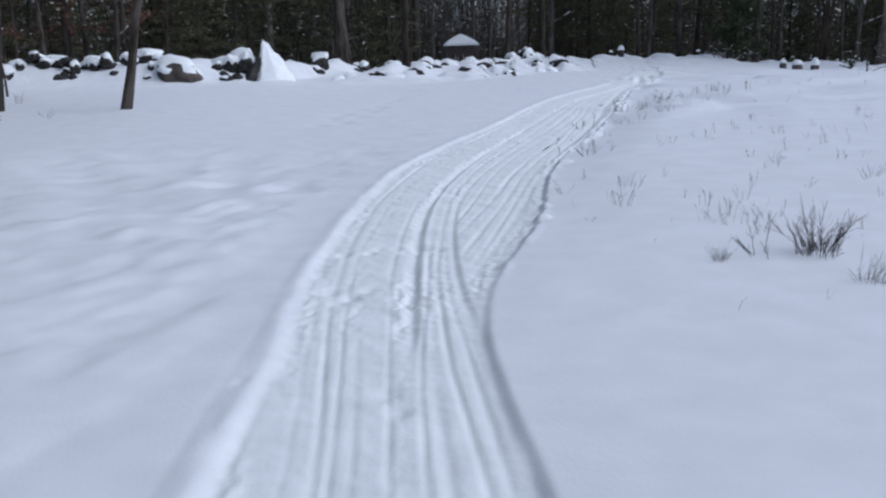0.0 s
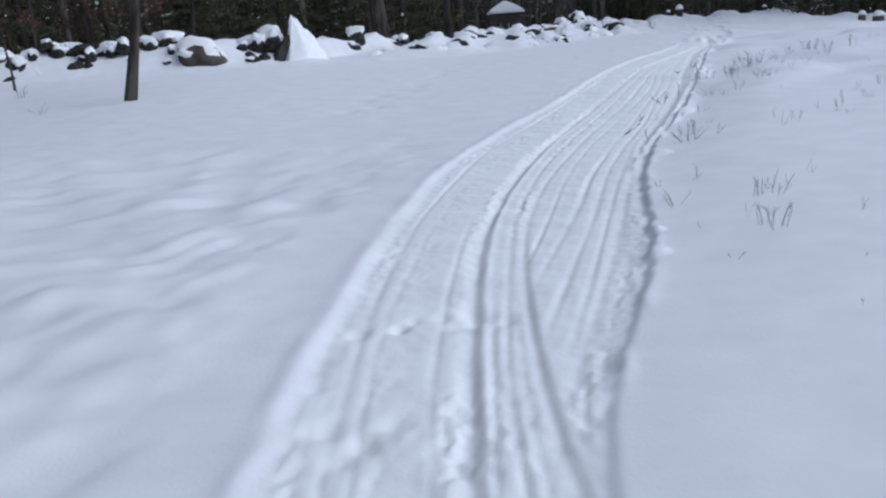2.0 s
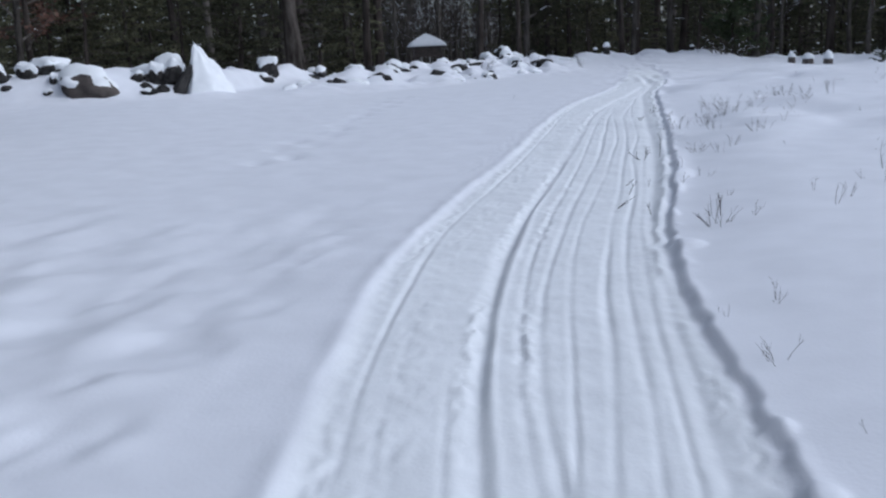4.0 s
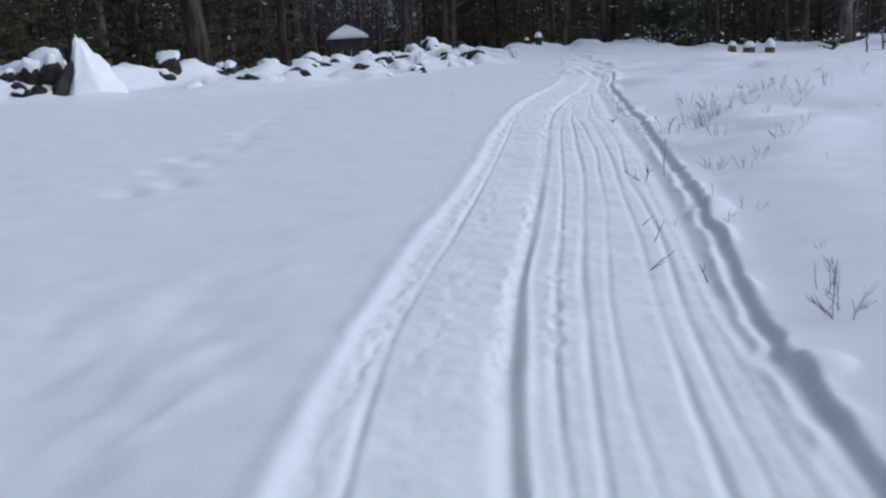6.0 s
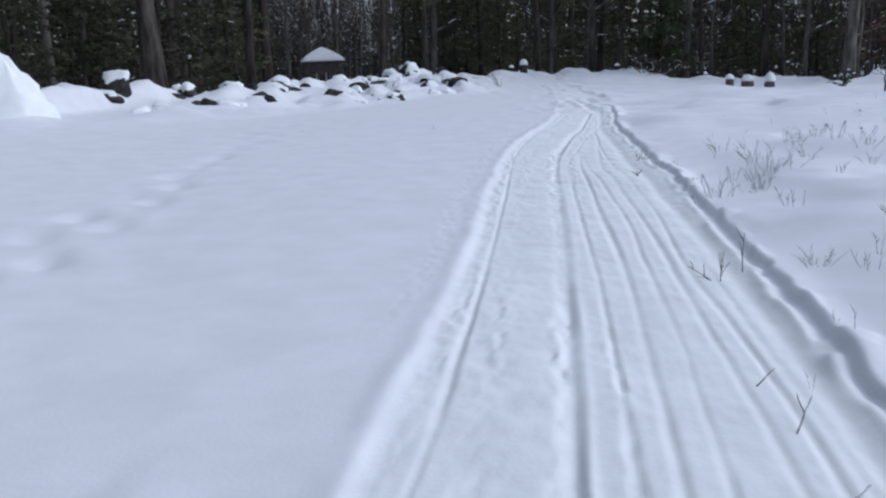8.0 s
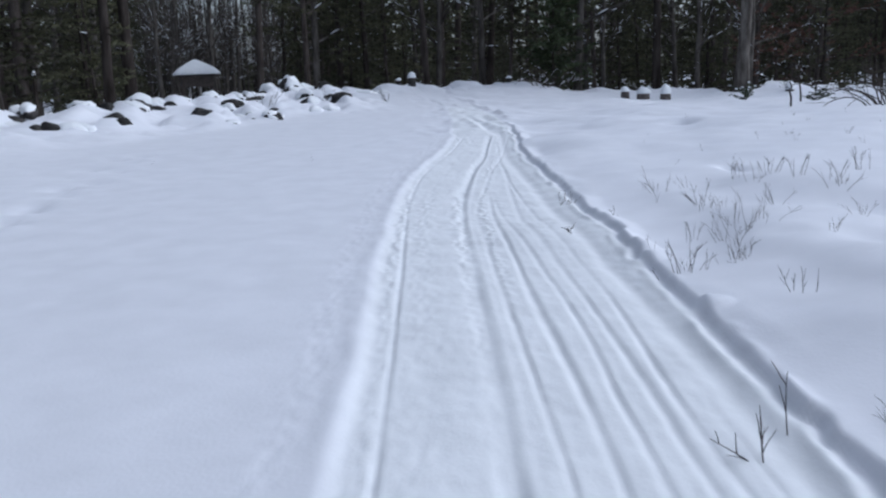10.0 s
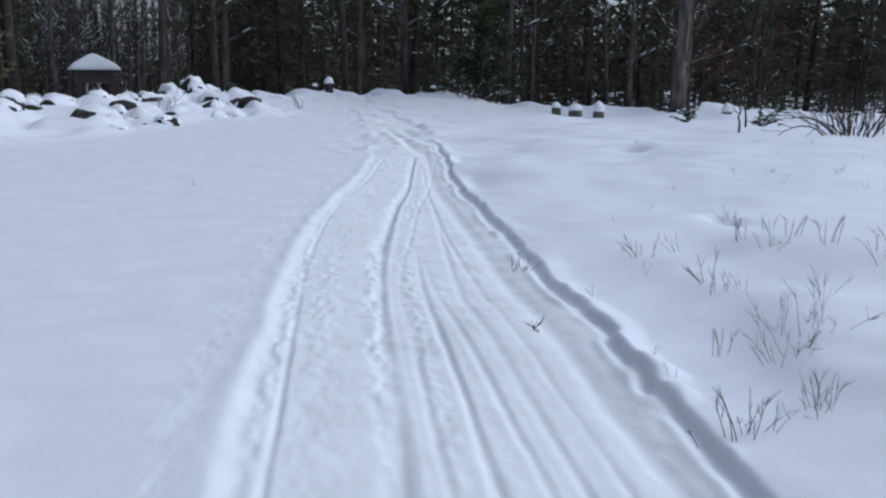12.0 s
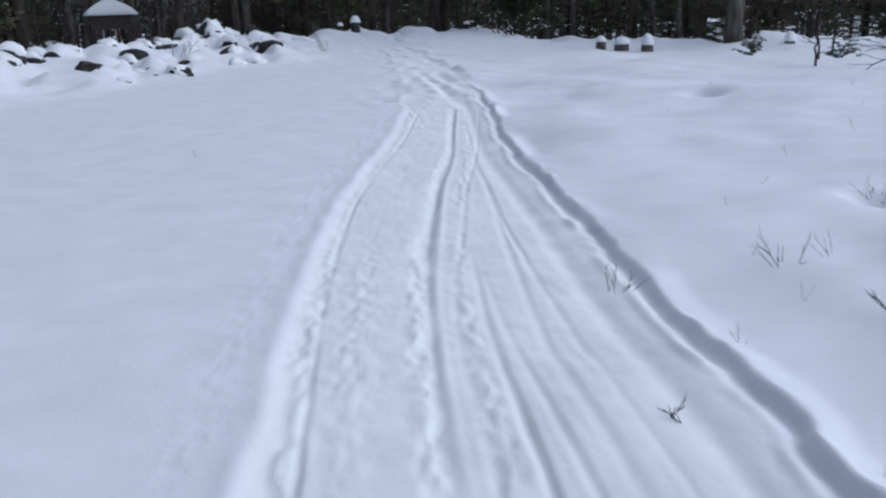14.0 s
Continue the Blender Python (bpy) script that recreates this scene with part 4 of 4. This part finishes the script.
# trunks that stand out along the edge of the woods
EDGE = [(BIG_PINE, -4.3, 38.0, 0.9, 40, -3.0), (BARES[0], 13.3, 52.8, 1.0, 80, -3.5), (BARES[1], 16.9, 50.5, 1.0, 10, 2.5), (BARES[0], 18.6, 51.5, 0.7, 200, 1.0),
        (BARES[2], 21.5, 50.0, 0.7, 120, 4.5), (BARES[0], 21.6, 48.5, 0.85, 300, 0.0), (BIG_OAK, 20.9, 44.2, 0.8, 15, 3.0), (BARES[0], 21.8, 45.0, 0.6, 30, 7.0), (BARES[1], 6.5, 58.0, 1.1, 60, 0.0),
        (PINES[1], -3.3, 52.0, 0.62, 70, -2.5), (PINES[0], -2.9, 58.0, 0.8, 190, 0.0), (PINES[1], 9.0, 58.0, 0.9, 20, 0.0), (BARES[2], 12.5, 57.5, 0.9, 90, 0.0),
        (OAKS[0], -12.6, 36.0, 1.2, 0, 0.0), (OAKS[1], -14.6, 37.0, 1.25, 50, 0.0), (OAKS[0], -17.0, 36.0, 1.1, 130, 0.0), (OAKS[1], 23.0, 47.0, 1.0, 80, 0.0)]
for p, x, y, s, rz, lean in EDGE:
    place(p, x, y, s, rz, (0, lean), "woods behind the stone wall")
for p in (*PINES, *HEMLOCKS, *BARES, *OAKS, BIG_PINE, BIG_OAK):
    drop_proto(p)

# the brighter young pine by the trail's gap
keep(tree("young_pine", "bushy bright green young pine beside the stone wall", 61, BARK, 5.2, 0.06, 0.04, 54, 1.75, 60, YOUNG_NEEDLES, 0.26, 0.08, 0, droop=-0.02, rise=0.35, lean=0.0), 15.8, 50.6)

# far woods closing the view
far = Soup()
far_green = Soup()
for i in range(440):
    x, y = rng.uniform(-150, 170), rng.uniform(92, 135)
    h = rng.uniform(10, 19)
    far.tube([(x, y, 0.2), (x + rng.uniform(-0.4, 0.4), y, h * 0.5), (x + rng.uniform(-0.6, 0.6), y, h)], [0.2, 0.14, 0.03], 5)
    low = 3.2 / h if in_sky(x, y) else 1.0
    for _ in range(400 if low == 1.0 else 90):
        f = rng.random() * low
        rr = 2.6 * (1 - f * 0.8) * rng.random() ** 0.5
        az = rng.uniform(0, 6.283)
        c = Vector((x + rr * math.cos(az), y + rr * math.sin(az), h * (0.04 + 0.96 * f)))
        far_green.leaf(c, Vector((math.cos(az), math.sin(az), rng.uniform(-0.6, 0.2))).normalized(), Vector((rng.uniform(-1, 1), rng.uniform(-1, 1), rng.uniform(-1, 1))), 0.8, 0.42)
fw = thing("far_woods", "dense dark pine woods in the distance", "woods", kind="stuff")
link("trunks", far.mesh("trunks"), DARK_BARK, fw)
link("crowns", far_green.mesh("crowns"), NEEDLES, fw)


# ---- brush along the wall ----
def shrub(name, label, x, y, stems, length, spread_, seed, mat=STEM, arch=0.0, r=0.012, snow=0.0, category="shrub", lean=(0, 0)):
    rng = random.Random(seed)
    ob = thing(name, label, category, pose(x, y, gz(x, y) - 0.03))
    white = Soup()
    for k in range(stems):
        az = rng.uniform(0, 6.283)
        o = spread_ * rng.random() ** 0.5
        p = (o * math.cos(az), o * math.sin(az), 0)
        L = length * rng.uniform(0.6, 1.1)
        t0 = rng.uniform(0.1, 0.55)
        pts = branch_path(rng, p, (t0 * math.cos(az) + lean[0], t0 * math.sin(az) + lean[1], 1), L, 7, -arch, 0.1)
        ra = taper(r * rng.uniform(0.7, 1.2), r * 0.25, 7)
        s = Soup()
        s.tube(pts, ra, 5)
        for _ in range(3):
            i = rng.randrange(2, 7)
            q = branch_path(rng, pts[i], (pts[i] - pts[i - 1]).normalized() + Vector((rng.uniform(-0.7, 0.7), rng.uniform(-0.7, 0.7), rng.uniform(0, 0.5))), L * 0.35, 3, 0, 0.12)
            s.tube(q, taper(ra[i] * 0.6, r * 0.15, 3), 4)
        link("stem", s.mesh("stem"), mat, ob)
        snow_on(white, rng, pts, ra, snow)
    if white.v:
        tagged(link("snow", white.mesh("snow"), CAP_SNOW, ob, smooth=True), kind="stuff")
    return ob


shrub("shrub", "dark bare shrub with arching stems beside the stone wall", 16.7, 31.5, 14, 1.3, 0.5, 1, DARK_BARK, 0.1, 0.022, 0.1)
shrub("shrub", "dark bare shrub with stems bent to the snow", 16.1, 31.4, 7, 1.8, 0.3, 2, DARK_BARK, 0.2, 0.02, 0.05, lean=(-0.8, 0))
shrub("shrub", "tangled dark brown bare shrub", 18.6, 33.5, 24, 1.2, 0.9, 3, BARK, 0.05, 0.012, 0.06)
shrub("shrub", "tangled dark brown bare shrub", 20.8, 35.0, 26, 1.5, 1.1, 4, BARK, 0.05, 0.012, 0.06)
shrub("brush_pile", "pile of snow-dusted cut branches by the wall", 15.2, 49.4, 26, 1.3, 0.8, 5, DARK_BARK, 0.3, 0.02, 0.5, "brush pile")
for i, (x, y, h) in enumerate(((18.5, 36.8, 2.3), (17.4, 36.0, 1.5), (15.6, 34.0, 1.2))):
    keep(tree("sapling", "thin dark bare sapling standing in the snow", 70 + i, DARK_BARK, h, 0.03, 0.35, 5, 0.5, snow=0.15, dead=0, lean=0.06), x, y)
for i, (x, y) in enumerate(((16.4, 37.2), (17.6, 35.4))):
    keep(tree("small_pine", "tiny snow-dusted pine seedling", 80 + i, BARK, 0.38, 0.01, 0.05, 14, 0.26, 24, YOUNG_NEEDLES, 0.08, 0.3, 0, lean=0.0), x, y)
shrub("shrub", "low twiggy shrub half buried in snow", -12.8, 30.0, 6, 0.6, 0.2, 8, STEM, 0.05, 0.007)
shrub("shrub", "low twiggy shrub half buried in snow", 5.3, 45.5, 8, 0.7, 0.35, 9, STEM, 0.1, 0.008, 0.4)
shrub("shrub", "low twiggy shrub half buried in snow", 2.9, 44.6, 8, 0.7, 0.4, 10, STEM, 0.1, 0.008, 0.4)
shrub("shrub", "low twiggy shrub half buried in snow", 7.6, 47.0, 6, 0.6, 0.15, 12, STEM, 0.05, 0.008, 0.2)


# ---- dry weeds poking through the snow ----
def weed(seed, stems, spread_, forked=3, r=0.0027, lean=0.5):
    """A weed 1 m tall at the origin, to be scaled: curved stalks that fork and fork again."""
    rng = random.Random(seed)
    ob = thing("dry_weed", "dry grey-brown weed stalks poking through the snow", "weed", group="weeds in the snow")
    for k in range(stems):
        az = rng.uniform(0, 6.283)
        o = spread_ * rng.random() ** 0.7
        p = (o * math.cos(az), o * math.sin(az), -0.12)
        L = rng.choice((rng.uniform(0.3, 0.65), rng.uniform(0.7, 1.15)))
        t0 = lean * rng.uniform(0.2, 1.5)
        bend = rng.uniform(-0.22, 0.14)
        az2 = az + rng.uniform(-0.8, 0.8)
        pts = branch_path(rng, p, (t0 * math.cos(az2), t0 * math.sin(az2), 1), L, 5, bend, 0.13)
        ra = taper(r * 3.6, r * 1.3, 5)
        s = Soup()
        s.tube(pts, ra, 4)
        shoots = rng.randint(forked // 3, forked)
        for _ in range(shoots):
            i = rng.randrange(2, 5)
            side = Vector((rng.uniform(-1, 1), rng.uniform(-1, 1), rng.uniform(-0.2, 0.5)))
            q = branch_path(rng, pts[i], (pts[i] - pts[i - 1]).normalized() + side * 0.75, L * rng.uniform(0.18, 0.42), 3, 0.05, 0.14)
            s.tube(q, taper(r * 2.3, r * 1.2, 3), 4)
        link("stalk", s.mesh("stalk"), STEM, ob)
    return ob


SINGLE = [weed(100 + i, 1 + i % 3, 0.16, 3, 0.0034) for i in range(5)]
TUFT = [weed(110 + i, 4 + i, 0.3, 4, 0.0027) for i in range(4)]
CLUMP = [weed(130 + i, 5 + 2 * i, 0.4, 4, 0.0018) for i in range(2)]
BUSH = [weed(120 + i, 32 + 5 * i, 0.3, 4, 0.0018, 0.38) for i in range(3)]
# x, y, height
NEAR_WEEDS = [(2.49, 6.56, 0.34), (2.67, 7.54, 0.18), (2.6, 7.96, 0.24), (2.54, 8.42, 0.2), (1.74, 6.96, 0.12), (1.76, 8.6, 0.17), (2.08, 9.61, 0.11), (2.12, 12.61, 0.23),
    (4.03, 10.76, 0.18), (1.89, 5.29, 0.14), (3.56, 7.32, 0.13), (2.45, 8.79, 0.12), (5.26, 11.12, 0.12), (2.04, 7.74, 0.1), (2.51, 5.49, 0.1), (1.38, 7.91, 0.13),
    (1.36, 8.62, 0.09), (1.33, 10.17, 0.1), (1.67, 10.28, 0.13)]
MIDDLE_WEEDS = [(1.33, 9.39, 0.17), (2.08, 12.31, 0.17), (1.32, 10.11, 0.08), (1.64, 10.22, 0.12), (2.02, 9.41, 0.24), (1.94, 9.43, 0.18), (1.7, 8.86, 0.13), (1.78, 8.46, 0.2),
    (1.37, 7.89, 0.15), (3.27, 12.79, 0.17), (3.81, 13.55, 0.14), (2.0, 12.23, 0.28), (2.34, 12.41, 0.16), (2.34, 14.31, 0.12), (2.65, 14.69, 0.12), (4.1, 16.94, 0.2),
    (4.29, 17.08, 0.18), (3.13, 16.36, 0.17), (2.63, 15.31, 0.1), (4.17, 16.15, 0.16), (3.17, 16.36, 0.17), (3.36, 16.11, 0.22), (3.56, 16.31, 0.2), (2.56, 15.04, 0.14)]
FAR_WEEDS = [(3.99, 18.12, 0.28), (4.36, 20.02, 0.22), (5.17, 21.18, 0.3), (5.05, 20.95, 0.24), (3.81, 19.68, 0.12), (6.34, 20.75, 0.3), (6.45, 20.95, 0.24), (5.08, 19.26, 0.18), (5.66, 19.63, 0.18),
    (7.1, 21.31, 0.3), (6.72, 22.44, 0.2), (6.86, 23.15, 0.22), (6.07, 22.02, 0.22), (4.21, 19.04, 0.11), (5.14, 22.37, 0.12), (4.25, 22.4, 0.16), (4.2, 22.3, 0.2),
    (5.24, 20.94, 0.18), (5.92, 21.51, 0.22), (6.27, 21.67, 0.23), (6.3, 21.32, 0.25), (5.2, 22.1, 0.25), (5.5, 22.1, 0.14), (7.37, 24.76, 0.14), (5.36, 20.32, 0.2),
    (4.31, 21.31, 0.13), (4.9, 21.62, 0.15), (3.97, 20.12, 0.07), (6.48, 24.02, 0.12), (5.7, 23.35, 0.1), (5.58, 22.16, 0.16), (-0.21, 28.79, 0.07), (2.27, 27.78, 0.14)]
rng = random.Random(5)


def sow(kind, x, y, h):
    ob = copy_thing(rng.choice(kind), pose(x, y, gz(x, y) - 0.01, rng.uniform(-8, 8), rng.uniform(-8, 8), rng.uniform(0, 360)) @ Matrix.Diagonal((h, h, h, 1)))
    if kind is BUSH or kind is CLUMP:
        tagged(ob, "dense clump of dry grey-brown twigs in the snow", "shrub")


for x, y, h in NEAR_WEEDS + MIDDLE_WEEDS + FAR_WEEDS:
    sow(SINGLE if h < 0.165 else TUFT, x, y, h * rng.uniform(0.85, 1.05))
for x, y, h in ((2.88, 6.58, 0.42), (2.98, 6.72, 0.4), (2.95, 5.85, 0.25), (2.12, 6.45, 0.16)):
    sow(BUSH, x, y, h)
for x, y, h in ((-9.2, 18.3, 0.3), (-8.7, 17.4, 0.25), (-8.1, 18.4, 0.22), (-10.4, 21.0, 0.35), (-9.9, 17.2, 0.25), (-10.9, 23.0, 0.35)):
    sow(TUFT, x, y, h)
for x, y, h in ((2.7, 7.3, 0.24), (2.52, 7.62, 0.22), (2.36, 7.75, 0.18), (2.86, 7.9, 0.2), (4.4, 19.62, 0.26), (4.54, 19.66, 0.22), (4.82, 19.84, 0.34), (4.74, 19.95, 0.28)):
    sow(CLUMP, x, y, h)
for x, y, h in ((3.7, 19.0, 0.27), (3.76, 19.05, 0.2), (4.12, 19.06, 0.2), (4.24, 19.1, 0.18)):
    sow(TUFT, x, y, h)
for x, y, h in ((3.55, 19.08, 0.2), (3.86, 19.02, 0.17), (4.02, 19.08, 0.12), (4.34, 19.19, 0.12)):
    sow(SINGLE, x, y, h)
for i in range(40):
    y = rng.uniform(7, 15)
    x = 2.0 + rng.random() * (0.4 * y)
    sow(SINGLE if rng.random() < 0.7 else TUFT, x, y, rng.uniform(0.08, 0.2))
for i in range(26):
    y = rng.uniform(9.5, 17)
    x = 1.6 + 0.2 * y + rng.random() * 0.3 * y
    sow(TUFT if rng.random() < 0.5 else SINGLE, x, y, rng.uniform(0.12, 0.24))
for i in range(44):
    y = rng.uniform(11, 31)
    x = float(edges(y)[1]) + 0.9 + rng.random() * (1.5 + 0.28 * y)
    sow(SINGLE if rng.random() < 0.75 else TUFT, x, y, rng.uniform(0.07, 0.2))


def bent_twig(x, y, length, az, rise, forks, seed):
    """A dark twig bent over the packed trail."""
    rng_ = random.Random(seed)
    ob = thing("twig", "thin dark forked twig bent over the packed snow", "twig", pose(x, y, gz(x, y) - 0.015), "twigs on the trail")
    d = (math.cos(az), math.sin(az), rise)
    pts = branch_path(rng_, (0, 0, 0), d, length, 5, 0, 0.12)
    sp = Soup()
    sp.tube(pts, taper(0.0034, 0.0014, 5), 5)
    link("stem", sp.mesh("stem"), STEM, ob)
    for k in range(forks):
        i = rng_.randrange(1, 5)
        q = branch_path(rng_, pts[i], (pts[i] - pts[i - 1]).normalized() + Vector((rng_.uniform(-0.8, 0.8), rng_.uniform(-0.8, 0.8), rng_.uniform(-0.1, 0.6))), length * 0.4, 3, 0, 0.15)
        sp = Soup()
        sp.tube(q, taper(0.0028, 0.0012, 3), 4)
        link("side_shoot", sp.mesh("side_shoot"), STEM, ob)


for i, (x, y, length, az, rise, forks) in enumerate(((1.5, 13.55, 0.26, 0.35, 0.7, 2), (1.78, 14.2, 0.2, 0.5, 1.1, 1), (1.86, 14.7, 0.16, 0.4, 0.8, 0), (2.52, 16.42, 0.3, 0.9, 1.2, 5),
                                                     (2.5, 16.45, 0.22, 2.6, 0.6, 3), (2.76, 16.6, 0.3, 1.0, 1.9, 2), (1.75, 13.2, 0.14, 2.0, 1.5, 1), (3.55, 20.75, 0.13, 0.4, 0.8, 5), (3.6, 20.7, 0.12, 2.4, 0.7, 4))):
    bent_twig(x, y, length * 0.95, az, rise, forks, 300 + i)
for p in (*SINGLE, *TUFT, *BUSH, *CLUMP):
    drop_proto(p)
